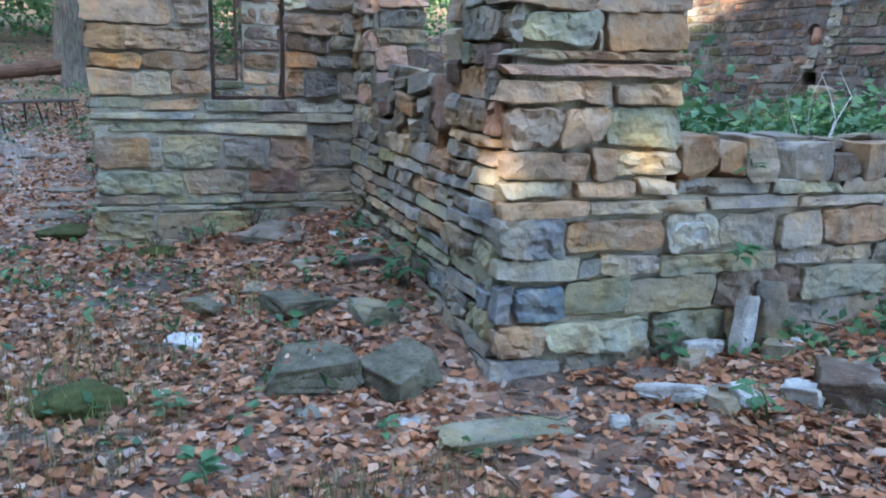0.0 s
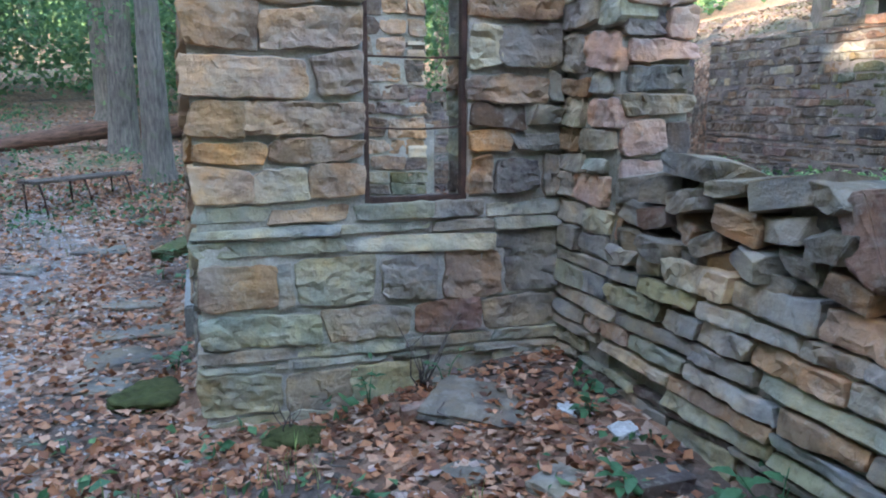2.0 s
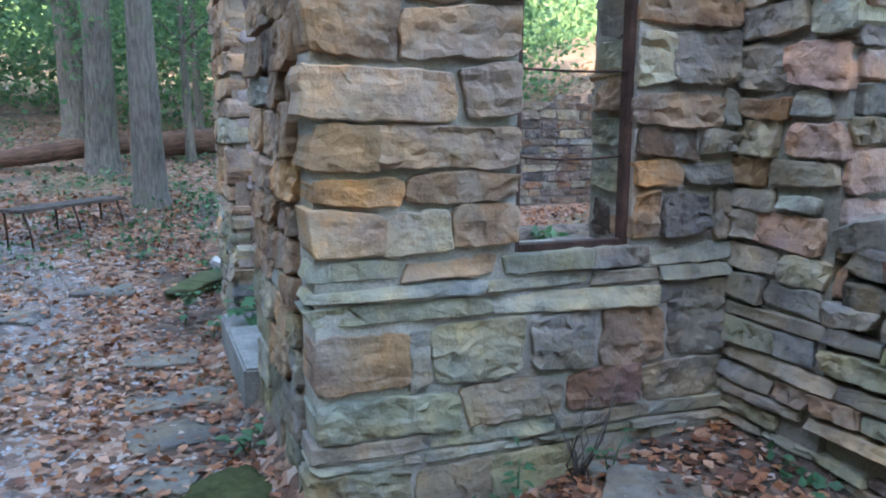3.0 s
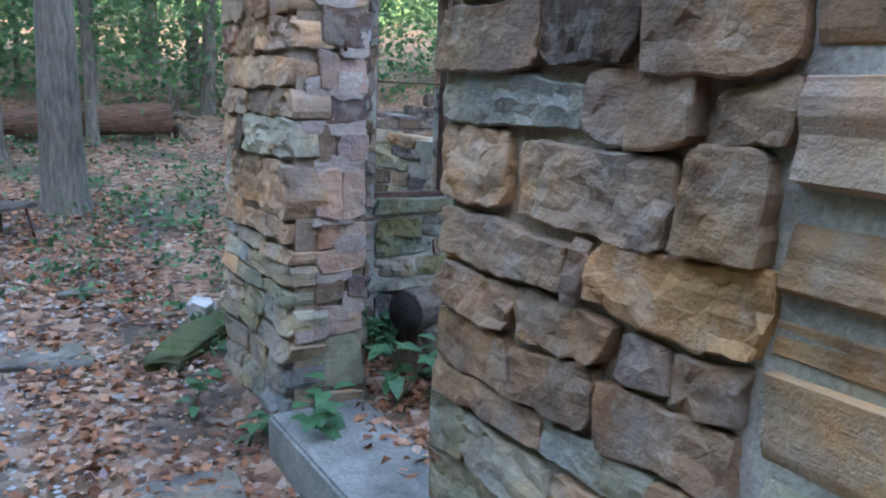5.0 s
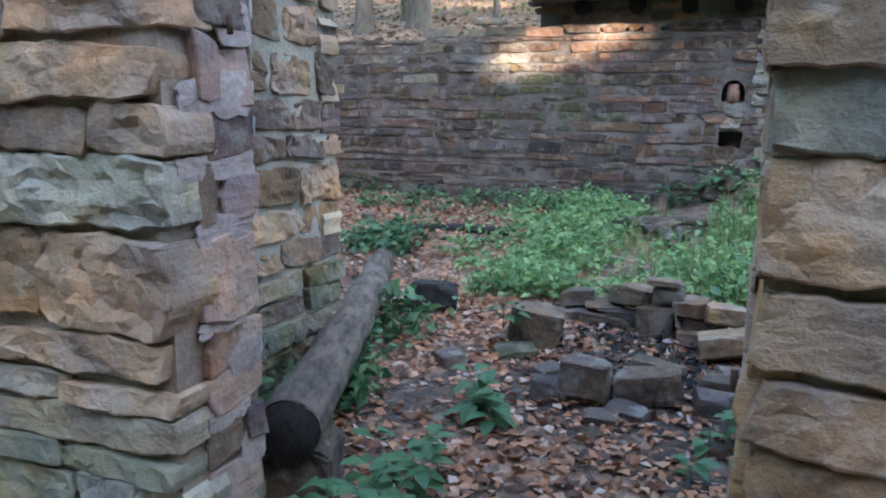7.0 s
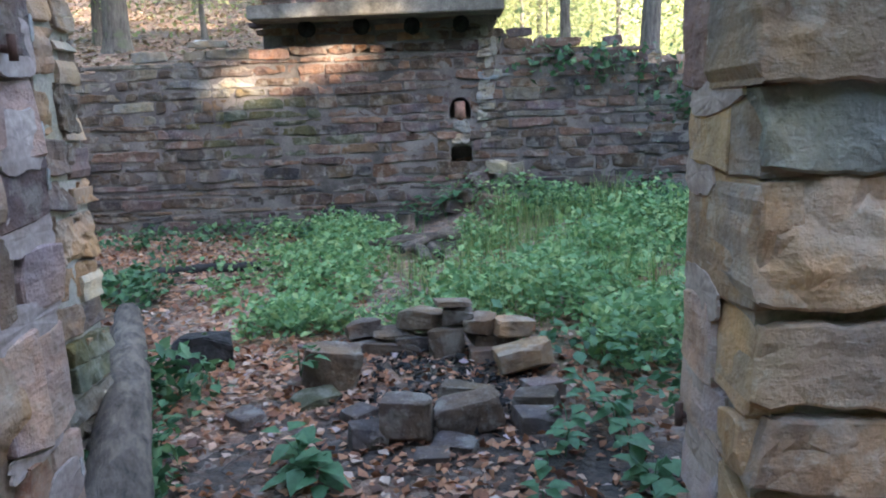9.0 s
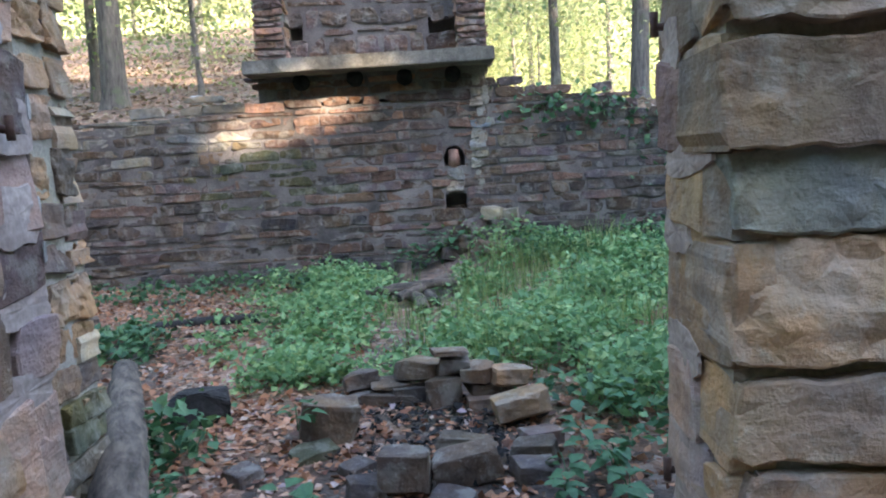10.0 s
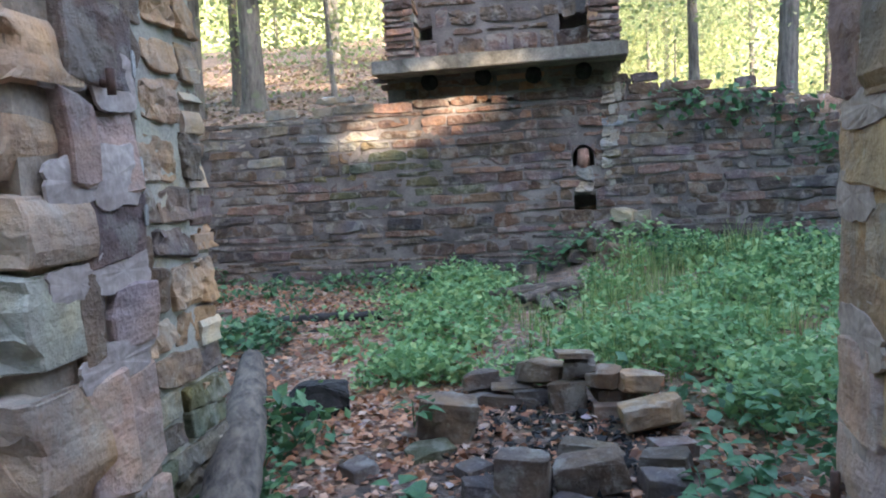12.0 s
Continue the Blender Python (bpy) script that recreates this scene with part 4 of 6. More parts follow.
# ---- mantel shelf, joist hole discs and flue ----
bm = box_bm([(7.42, 7.2, 2.868, 8.16, 10.12, 3.03)])
bmesh.ops.subdivide_edges(bm, edges=[e for e in bm.edges if e.calc_length() > 1], cuts=24)
for v in bm.verts:
    v.co += Vector((0.03 * noise.noise(v.co * 4 + Vector((5, 0, 0))) if v.co.x < 7.5 else 0, 0, 0.012 * noise.noise(v.co * 3)))
bmesh.ops.bevel(bm, geom=[e for e in bm.edges if e.calc_face_angle(0) > 1], offset=0.012, segments=2, affect="EDGES")
me = bpy.data.meshes.new("mantel_shelf")
bm.to_mesh(me)
bm.free()
me.materials.append(MANTEL)
tagged(new("mantel_shelf", me), "long weathered stone mantel slab set in the chimney wall", "mantel")
# black discs stand in for the darkness of four round holes
for y, z in ((9.52, 2.79), (8.87, 2.8), (8.27, 2.78), (7.69, 2.78)):
    v, fc = tube([(7.78, y, z), (7.86, y, z), (7.95, y, z)], [0.095, 0.1, 0.1], 16, 0.06)
    ob = link_mesh("beam_end", [p - Vector((7.86, y, z)) for p in v], fc, CHAR_HOLE_BLACK)
    ob.location = (7.86, y, z)
    tagged(ob, "black disc standing in for a dark round beam hole", "beam end", "beam ends under the mantel")
v, fc = tube([(0, 0, 0), (0, 0, 0.12), (0.01, 0, 0.22)], [0.075, 0.07, 0.065], 16, 0.03)
ob = link_mesh("flue_pipe", v, fc, mottled("terracotta", (0.2, 0.11, 0.08), (0.38, 0.22, 0.17), 9, 60))
ob.location = (7.93, 7.73, 1.66)
tagged(ob, "broken clay flue pipe in a small arched niche", "pipe")


# ---- window frames ----
def window_frame(name, x0, x1, y, z0, z1, bars, label):
    base = empty(name, ((x0 + x1) / 2, y, z0))
    m = Matrix.Translation((-(x0 + x1) / 2, -y, -z0))

    def member(part_name, box):
        bm = box_bm([box], 0.003)
        bmesh.ops.transform(bm, matrix=m, verts=bm.verts)
        return part(part_name, bm, RUST, base)
    member("jamb", (x0, y - 0.025, z0, x0 + 0.028, y + 0.03, z1))
    member("jamb", (x1 - 0.034, y - 0.03, z0, x1, y + 0.03, z1))
    member("sill", (x0 + 0.028, y - 0.028, z0, x1 - 0.034, y + 0.032, z0 + 0.032))
    member("head", (x0 + 0.028, y - 0.025, z1 - 0.03, x1 - 0.034, y + 0.03, z1))
    for z, sag in bars:
        pts = [(x0 + 0.02 + (x1 - x0 - 0.05) * k / 6 - (x0 + x1) / 2, 0.0, z - z0 - sag * math.sin(math.pi * k / 6)) for k in range(7)]
        v, fc = tube(pts, [0.006] * 7, 6)
        link_mesh("glazing_bar", v, fc, RUST, base)
    return tagged(base, label, "window", kind="structure")


window_frame("window_1", 0.475, 1.045, 6.05, 0.945, 2.3, ((1.345, 0.012), (1.71, 0.006)), "rusted steel window frame with no glass")
window_frame("window_2", 0.425, 0.945, 9.6, 1.005, 2.35, ((1.7, 0.004),), "rusted steel window frame with no glass")

# ---- hinge pins left in the door jambs ----
def hinge_pin(at, way, label):
    a, d = Vector((0, 0, 0)), Vector(way)
    v, fc = tube([a - d * 0.1, a, a + d * 0.5, a + d], [0.008, 0.009, 0.009, 0.007], 7)
    ob = link_mesh("hinge_pin", v, fc, RUST)
    v, fc = tube([a + d * 0.92 + Vector((0, 0, -0.02)), a + d * 0.92 + Vector((0, 0, 0.03))], [0.009, 0.009], 7)
    link_mesh("pintle", v, fc, RUST, ob)
    ob.location = at
    tagged(ob, label, "hinge pin")


hinge_pin((-0.13, 8.755, 1.84), (-0.012, -0.04, -0.008), "rusted iron hinge pin in a stone jamb")
hinge_pin((-0.08, 7.36, 1.965), (0.0, 0.055, 0.0), "rusted iron hinge pin in a stone jamb")
hinge_pin((-0.08, 7.36, 1.03), (0.0, 0.055, -0.01), "rusted iron hinge pin in a stone jamb")

# ---- doorway threshold ----
bm = box_bm([(-0.5, 7.4, -0.3, 0.0, 8.745, 0.11)], 0.015)
for v in bm.verts:
    v.co.z += 0.012 * noise.noise(v.co * 3)
me = bpy.data.meshes.new("threshold")
bm.to_mesh(me)
bm.free()
me.materials.append(CONCRETE)
tagged(new("threshold", me), "worn concrete doorway threshold slab", "threshold", kind="structure")

# ---- loose stones on the broken wall: along, along, low, high, tilt, tint ----
HEAP = ((5.4, 5.2, 0.78, 0.9, 0, "d"), (5.4, 5.18, 0.9, 1.03, 6, "g"), (5.4, 5.22, 1.02, 1.15, -6, "g"), (5.2, 4.62, 1.16, 1.27, 3, "g"), (4.66, 4.42, 1.12, 1.2, -8, "g"), (5.22, 4.98, 1.02, 1.16, 0, "d"), (4.96, 4.7, 1.02, 1.13, -14, "g"), (4.44, 4.08, 1.1, 1.22, -12, "g"), (4.2, 3.88, 1.12, 1.22, 5, "d"),
        (4.62, 4.4, 0.98, 1.1, 14, "b"), (4.4, 4.14, 0.98, 1.09, -6, "g"), (4.12, 3.86, 0.96, 1.08, -4, "d"), (5.2, 5.0, 0.9, 1.01, -12, "m"), (4.98, 4.78, 0.9, 1.0, 24, "b"), (4.76, 4.58, 0.88, 0.98, -20, "d"),
        (4.56, 4.3, 0.84, 0.96, 8, "u"), (4.3, 4.06, 0.86, 0.97, 6, "d"), (4.06, 3.84, 0.84, 0.95, 10, "b"), (4.86, 4.66, 0.78, 0.87, -8, "d"), (5.2, 4.9, 0.78, 0.89, 4, "g"), (4.46, 4.2, 0.76, 0.85, 8, "g"))
hr = random.Random(8)
for y0, y1, z0, z1, tilt, tint in HEAP:
    rock("loose_stone", (1.76 + hr.uniform(-0.05, 0.03), (y0 + y1) / 2, z0 - 0.01), (0.26, abs(y1 - y0) * 0.9, (z1 - z0) * 0.86), hr.uniform(-24, 24), (tilt, hr.uniform(-8, 8)), tint,
         "loose sandstone block heaped on the broken wall", "loose stones on the broken wall", square=0.32, r=hr, rough=0.09, cuts=6)
rock("loose_stone", (1.72, 3.83, 0.88), (0.22, 0.13, 0.3), 0, (-24, 0), "r", "loose reddish stone leaning on a pier", "loose stones on the broken wall", square=0.3, r=hr)
for y, z in ((5.15, 0.76), (4.85, 0.76), (4.62, 0.75), (4.36, 0.75), (4.1, 0.75), (3.9, 0.75), (5.0, 0.9), (4.6, 0.9), (4.3, 0.9), (4.0, 0.9), (4.8, 1.03), (4.2, 1.03), (3.95, 1.04)):
    rock("loose_stone", (1.84 + hr.uniform(-0.04, 0.03), y, z), (0.24, 0.24, 0.12), hr.uniform(-30, 30), (hr.uniform(-12, 12), 0), hr.choice("dkd"), "loose sandstone block heaped on the broken wall", "loose stones on the broken wall", square=0.32, r=hr)
for x0, x1, z1, tint in ((2.67, 2.87, 0.93, "b"), (2.88, 3.04, 0.9, "b"), (3.05, 3.26, 0.93, "g"), (3.27, 3.62, 0.9, "g"), (3.64, 3.85, 0.84, "k"), (3.87, 4.1, 0.9, "b"), (4.12, 4.5, 0.86, "g"), (4.52, 4.8, 0.9, "k")):
    rock("cap_stone", ((x0 + x1) / 2, 3.13, 0.7), (x1 - x0, 0.3, z1 - 0.7), hr.uniform(-4, 4), (0, hr.uniform(-3, 3)), tint, "upright sandstone block along a low wall top", "cap stones on the low wall", square=0.3, r=hr, rough=0.08, cuts=6)
for x, y, z, w in ((3.42, 3.2, 0.88, 0.3), (3.78, 3.24, 0.86, 0.26), (4.12, 3.2, 0.88, 0.34), (4.5, 3.26, 0.88, 0.3)):
    rock("cap_stone", (x, y, z), (w, 0.22, 0.06), hr.uniform(-30, 30), (hr.uniform(-8, 8), hr.uniform(-8, 8)), "d", "flat slab lying on a low wall top", "cap stones on the low wall", square=0.35, r=hr)

# ---- stones lying in the leaves outside ----
gr = random.Random(9)
YARD = ((0.79, 3.25, .42, .36, .17, "g", MOSSY_STONE), (1.22, 3.12, .36, .3, .18, "g", MOSSY_STONE), (0.37, 4.3, .26, .24, .12, "g", MOSSY_STONE), (0.69, 4.45, .24, .2, .07, "g", None),
        (0.88, 4.08, .42, .3, .12, "g", MOSSY_STONE), (1.23, 3.8, .22, .24, .14, "e", None), (0.97, 5.5, .54, .36, .09, "d", None), (0.94, 5.86, .24, .14, .06, "c", None),
        (0.73, 2.9, .16, .13, .06, "c", None), (0.77, 5.02, .26, .2, .06, "d", None), (0.65, 5.6, .17, .07, .13, "r", None), (2.45, 2.78, .22, .12, .08, "k", None), (2.72, 2.84, .17, .12, .12, "g", None),
        (3.19, 2.7, .16, .14, .13, "g", None), (3.05, 2.1, .28, .24, .22, "k", None), (2.23, 2.32, .2, .15, .08, "g", None), (2.6, 2.35, .24, .18, .1, "g", None), (1.0, 4.7, .2, .16, .08, "g", None), (1.35, 4.5, .22, .16, .1, "k", None))
for x, y, w, d, h, tint, m in YARD:
    rock("ground_stone", (x, y), (w, d, h * 0.9), gr.uniform(-40, 40), (gr.uniform(-6, 6), gr.uniform(-6, 6)), tint, "mossy stone half sunk in fallen leaves" if m else "grey stone lying among fallen leaves", "stones in the yard", m, r=gr, square=0.42, cuts=7, sink=0.05)
for x, y, w, d, h in ((2.83, 2.9, .15, .1, .12), (2.4, 2.5, .32, .14, .07), (2.9, 2.2, .18, .1, .1), (2.04, 2.4, .08, .07, .07), (0.2, 3.85, .2, .13, .06), (2.62, 2.32, .13, .1, .09), (1.95, 2.7, .07, .05, .05), (2.95, 2.95, .08, .07, .1), (3.35, 2.75, .1, .08, .06), (1.42, 4.9, .13, .1, .05), (1.3, 5.2, .12, .08, .05), (-0.33, 10.68, .15, .1, .14), (1.15, 2.75, .09, .07, .04)):
    rock("plaster_rubble", (x, y), (w, d, h), gr.uniform(0, 180), (gr.uniform(-14, 14), gr.uniform(-14, 14)), "l", "chunk of fallen white plaster on the ground", "white plaster rubble", WHITE_STONE, r=gr, square=0.4, rough=0.2)
rock("plaster_rubble", (3.06, 2.88), (0.12, 0.08, 0.32), 20, (0, 6), "l", "upright white plaster chunk leaning on a wall", "white plaster rubble", WHITE_STONE, r=gr, square=0.4, rough=0.2)
rock("ground_stone", (1.53, 2.52), (0.58, 0.2, 0.07), 2, (0, 0), "e", "long flat grey stone lying among fallen leaves", "stones in the yard", r=gr, square=0.4)
rock("ground_stone", (3.26, 2.86), (0.2, 0.1, 0.36), 10, (-14, 8), "d", "slab of stone leaning on a low wall", "stones in the yard", r=gr, square=0.35)
for x, y, w, d, tint in ((-0.81, 7.85, .6, .3, "d"), (-0.9, 7.3, .42, .3, "d"), (-0.89, 8.6, .46, .34, "d"), (-1.31, 10.25, .5, .3, "d"), (-1.95, 9.8, .5, .4, "d"), (-0.4, 10.85, .42, .3, "d"), (-1.3, 10.35, .36, .3, "d"), (-0.95, 6.8, .3, .3, "d"), (-1.0, 11.3, .3, .2, "d")):
    rock("path_stone", (x, y), (w, d, 0.09), gr.uniform(-30, 30), (0, 0), tint, "flat grey stone set in the leafy path", "flat stones on the path", r=gr, sink=0.078, square=0.4)
rock("moss_mound", (-0.28, 3.2), (0.34, 0.3, 0.13), 0, (0, 0), "e", "round cushion of green moss on a stone", "", MOSS, r=gr, square=0.8, rough=0.4, sink=0.05)
rock("moss_mound", (-0.66, 6.5), (0.42, 0.4, 0.12), 0, (0, 0), "e", "low patch of green moss by a wall", "", MOSS, r=gr, square=0.8, rough=0.4, sink=0.05)
rock("mossy_slab", (-0.44, 10.26), (0.2, 0.9, 0.16), -43, (4, 8), "e", "long moss-grown stone slab beside the pier", "", SLAB_MOSS, r=gr, square=0.4, rough=0.25, cuts=9, sink=0.07)
rock("moss_mound", (0.05, 5.75), (0.3, 0.22, 0.1), 0, (0, 0), "e", "low patch of green moss by a wall", "", MOSS, r=gr, square=0.8, rough=0.4, sink=0.05)

# ---- fire ring in the hall ----
fr = random.Random(21)
# x, y, depth, width, foot above the floor, height, tint, turn, lean
RING = ((2.72, 8.64, .26, .37, 0, .29, "n", 12, 9), (1.96, 8.14, .22, .27, 0, .28, "n", -6, 2), (2.08, 7.83, .24, .38, .02, .19, "n", 10, -8), (2.46, 7.84, .2, .32, 0, .14, "n", -14, 6), (2.86, 7.46, .26, .38, .05, .18, "b", 8, -10),
        (3.16, 7.52, .26, .28, .16, .13, "b", 14, 5), (3.2, 7.72, .24, .22, .17, .12, "n", -10, 0), (3.18, 7.94, .2, .26, 0, .23, "n", 2, -3), (3.22, 7.86, .22, .22, .22, .12, "n", -4, 0), (3.2, 7.9, .24, .25, .34, .04, "n", 10, 3), (3.36, 8.12, .24, .34, .13, .17, "n", -20, 9),
        (3.4, 8.5, .2, .26, .1, .12, "n", 16, -4), (3.26, 8.3, .18, .42, 0, .1, "n", -6, 2), (3.1, 7.7, .18, .22, 0, .11, "m", 6, 0), (3.36, 8.3, .22, .3, .1, .05, "n", 10, 0), (3.24, 7.66, .26, .3, .06, .1, "k", 20, 4), (3.34, 7.96, .2, .3, 0, .13, "k", 0, 0),
        (3.0, 7.44, .22, .24, 0, .1, "k", 30, 0), (3.2, 7.56, .22, .26, 0, .1, "k", -10, 0), (3.3, 8.16, .2, .28, 0, .13, "k", 12, 0), (3.36, 8.46, .22, .26, 0, .1, "k", -8, 0),
        (2.48, 8.68, .2, .28, -.02, .1, "h", 30, 0), (1.92, 8.34, .18, .2, -.02, .16, "k", 20, 6), (1.84, 7.9, .18, .24, -.02, .1, "k", -20, 0), (2.26, 8.42, .16, .2, -.02, .1, "k", 50, 0), (2.06, 7.5, .22, .24, -.02, .14, "k", 12, 5), (2.3, 7.44, .24, .26, -.02, .16, "k", -24, -6), (2.55, 7.4, .2, .24, -.02, .12, "m", 18, 0), (1.72, 8.02, .14, .2, -.03, .1, "k", 0, 0), (2.2, 7.98, .14, .2, -.02, .1, "n", 30, 0))
for x, y, d, w, up, h, tint, yaw, lean in RING:
    rock("fire_ring_stone", (x, y, ground_z(x, y) - 0.015 + up), (d * 0.82, w * 0.82, h * 0.8), yaw, (lean, fr.uniform(-5, 5)), tint, "angular sandstone block stacked in a fire ring", "fire ring stones", r=fr, square=0.3, rough=0.08, cuts=7)
v, fc = [], []
for k in range(420):
    a, q = fr.uniform(0, 6.28), 0.62 * math.sqrt(fr.random())
    x, y = 2.62 + q * math.cos(a) * 1.1, 8.0 + q * math.sin(a)
    z, s, b = ground_z(x, y) + 0.02, fr.uniform(0.015, 0.05), len(v)
    v += [(x + fr.uniform(-s, s), y + fr.uniform(-s, s), z + fr.uniform(-0.02, 0.03)) for _ in range(4)]
    fc += [(b, b + 1, b + 2), (b, b + 2, b + 3), (b, b + 3, b + 1), (b + 1, b + 3, b + 2)]
tagged(link_mesh("charcoal", v, fc, CHAR_HOLE_BLACK, smooth=False), "black charcoal and ash inside the fire ring", "charcoal", kind="stuff")


# ---- logs ----
def log(name, a, b, r0, r1, label, material=LOG_BARK, sides=18, end=True, bend=0.05, seed=3):
    lr = random.Random(seed)
    run = Vector(b) - Vector(a)
    base = new(name)
    base.matrix_world = Matrix.Translation(a) @ run.to_track_quat("X", "Z").to_matrix().to_4x4()
    A, B = Vector((0, 0, 0)), Vector((run.length, 0, 0))
    n = 18
    off = Vector((0, lr.uniform(-1, 1), lr.uniform(-0.3, 0.6))) * bend
    pts = [A.lerp(B, k / n) + off * math.sin(math.pi * k / n) + Vector((0, 0, lr.uniform(-0.006, 0.006))) for k in range(n + 1)]
    v, fc = tube(pts, [r0 + (r1 - r0) * k / n + lr.uniform(-0.006, 0.006) for k in range(n + 1)], sides, 0.06, lr)
    link_mesh("bark", v, fc[:-2], material, base)
    if end:
        d = (B - A).normalized()
        for p, r, s in ((pts[0], r0, -1), (pts[-1], r1, 1)):
            w, g = tube([p - d * s * 0.01, p + d * s * 0.004], [r * 0.97, r * 0.93], sides, 0.02, lr)
            link_mesh("cut_end", w, g, CHAR_HOLE_BLACK if material is LOG_BARK else material, base, "dark rotten cut end")
    return tagged(base, label, "log")


log("fallen_log", (0.3, 8.87, 0.49), (4.18, 10.42, 0.27), 0.12, 0.1, "long grey barkless log lying across the porch floor")
rock("log_rest_stone", (0.5, 8.93), (0.3, 0.24, 0.3), 20, (0, 0), "k", "dark stone propping up the end of a log", r=fr, square=0.4)
rock("charred_stone", (3.16, 9.52), (0.27, 0.34, 0.21), 18, (0, 6), "x", "soot-black angular stone block on the leafy floor", "", CHAR_HOLE_BLACK, r=random.Random(14), square=0.3, cuts=10)
log("thin_log", (5.55, 10.95, 0.31), (5.75, 9.75, 0.33), 0.05, 0.045, "dark thin fallen log on leaves", CHAR_HOLE_BLACK, 12, True, 0.04, 6)
log("thin_log", (5.3, 10.55, 0.25), (5.5, 9.8, 0.27), 0.035, 0.03, "dark thin fallen log on leaves", CHAR_HOLE_BLACK, 10, True, 0.04, 7)
for i, (a, b, r) in enumerate((((6.2, 8.75, .42), (6.5, 7.7, .46), .06), ((6.05, 8.4, .4), (6.7, 7.9, .5), .05), ((5.9, 8.0, .36), (6.8, 8.2, .42), .05), ((5.7, 8.15, .32), (6.3, 8.3, .38), .07))):
    log("wood_scrap", a, b, r, r * 0.8, "broken piece of dead wood on a brush pile", LOG_BARK, 9, True, 0.05, 40 + i)
log("wood_post", (6.9, 8.4, 0.3), (6.92, 8.38, 0.66), 0.1, 0.1, "short dark stump standing among weeds", LOG_BARK, 12, True, 0.0, 50)
log("fallen_log", (-3.7, 15.9, 0.72), (-1.15, 16.25, 1.08), 0.12, 0.15, "reddish rotten fallen log in the woods", ROTTEN, 14, True, 0.2, 60)
old_log = log("fallen_log", (-1.1, 17.0, 1.0), (0.9, 17.2, 1.12), 0.19, 0.23, "dark rotten fallen log with torn roots in the woods", ROTTEN, 16, True, 0.12, 61)
for k in range(11):
    a, l = k * 0.9, fr.uniform(0.3, 0.6)
    v, fc = tube([(1.95, 0, 0), (2.1, math.cos(a) * l * 0.4, math.sin(a) * l * 0.4), (2.15 + fr.uniform(-0.1, 0.2), math.cos(a + 0.4) * l, math.sin(a + 0.4) * l)], [0.09, 0.05, 0.02], 7, 0.1, fr)
    link_mesh("root", v, fc, LOG_BARK, old_log)
for x, y, up, w, tint in ((7.6, 7.35, 0, .36, "d"), (7.5, 7.1, 0, .32, "g"), (7.62, 7.65, 0, .3, "k"), (7.42, 7.4, 0, .3, "b"), (7.66, 7.2, .13, .32, "d"), (7.7, 7.12, .25, .26, "g"), (7.72, 7.5, .1, .3, "m"), (7.55, 7.85, 0, .26, "k"), (7.68, 7.3, .24, .24, "l")):
    rock("wall_rubble", (x, y, ground_z(x, y) - 0.03 + up), (0.24, w, 0.15), fr.uniform(-30, 30), (fr.uniform(-15, 15), 0), tint, "fallen wall stone lying against the hall wall", "rubble under the flue", r=fr, square=0.35)
for x, y in ((4.5, 9.45), (4.4, 9.2), (2.2, 9.0), (6.2, 11.6), (6.9, 11.0)):
    rock("ground_stone", (x, y), (.17, .15, .09), fr.uniform(0, 90), (0, 0), "k", "small grey stone on the hall floor", "small stones on the floor", r=fr)
rock("plaster_rubble", (7.93, 10.82, 2.62), (0.12, 0.14, 0.09), 10, (0, 0), "l", "chunk of white plaster on the wall top", "white plaster rubble", WHITE_STONE, r=gr, square=0.4)


# ---- bench ----
def build_bench():
    base = empty("bench", (-2.2, 11.65, outside_z(-2.2, 11.65)), 50.0)
    for k in range(3):
        part("slat", box_bm([(0, -0.14 + 0.1 * k, 0.385, 1.46, -0.05 + 0.1 * k, 0.42)], 0.006), OLD_WOOD, base)
    for x in (0.08, 0.72, 1.36):
        v, fc = tube([(x - 0.03, -0.12, 0.39), (x + 0.02, -0.14, 0.2), (x + 0.05, -0.15, -0.08)], [0.014, 0.012, 0.012], 6)
        link_mesh("leg", v, fc, RUST, base, "thin iron leg")
        v, fc = tube([(x - 0.03, 0.12, 0.39), (x, 0.14, 0.2), (x + 0.02, 0.15, -0.08)], [0.014, 0.012, 0.012], 6)
        link_mesh("leg", v, fc, RUST, base, "thin iron leg")
    tagged(base, "low old plank bench on thin iron legs", "bench")


build_bench()


# ---- leaves, plants ----
def kite_cloud(centres, sizes, r, flat=0.0, aspect=0.55):
    """Folded leaf blades (a kite of two triangles) at the given centres, turned at random; flat = 1 lays them level."""
    n = len(centres)
    c, s = np.asarray(centres), np.asarray(sizes).reshape(-1, 1)
    a = r.normal(size=(n, 3))
    a[:, 2] *= 1 - flat * 0.85
    a /= np.linalg.norm(a, axis=1, keepdims=True)
    u = r.normal(size=(n, 3))
    u[:, 2] = u[:, 2] * (1 - flat) + 0.0
    b = u - (u * a).sum(1, keepdims=True) * a
    b /= np.linalg.norm(b, axis=1, keepdims=True)
    nrm = np.cross(a, b)
    lift = nrm * s * 0.12
    v = np.empty((n, 4, 3))
    v[:, 0], v[:, 2] = c - a * s * 0.5, c + a * s * 0.5
    v[:, 1], v[:, 3] = c + b * s * 0.5 * aspect + lift, c - b * s * 0.5 * aspect + lift
    i = np.arange(n)[:, None] * 4
    return v.reshape(-1, 3), np.concatenate([i + np.array([[0, 3, 2]]), i + np.array([[0, 2, 1]])])


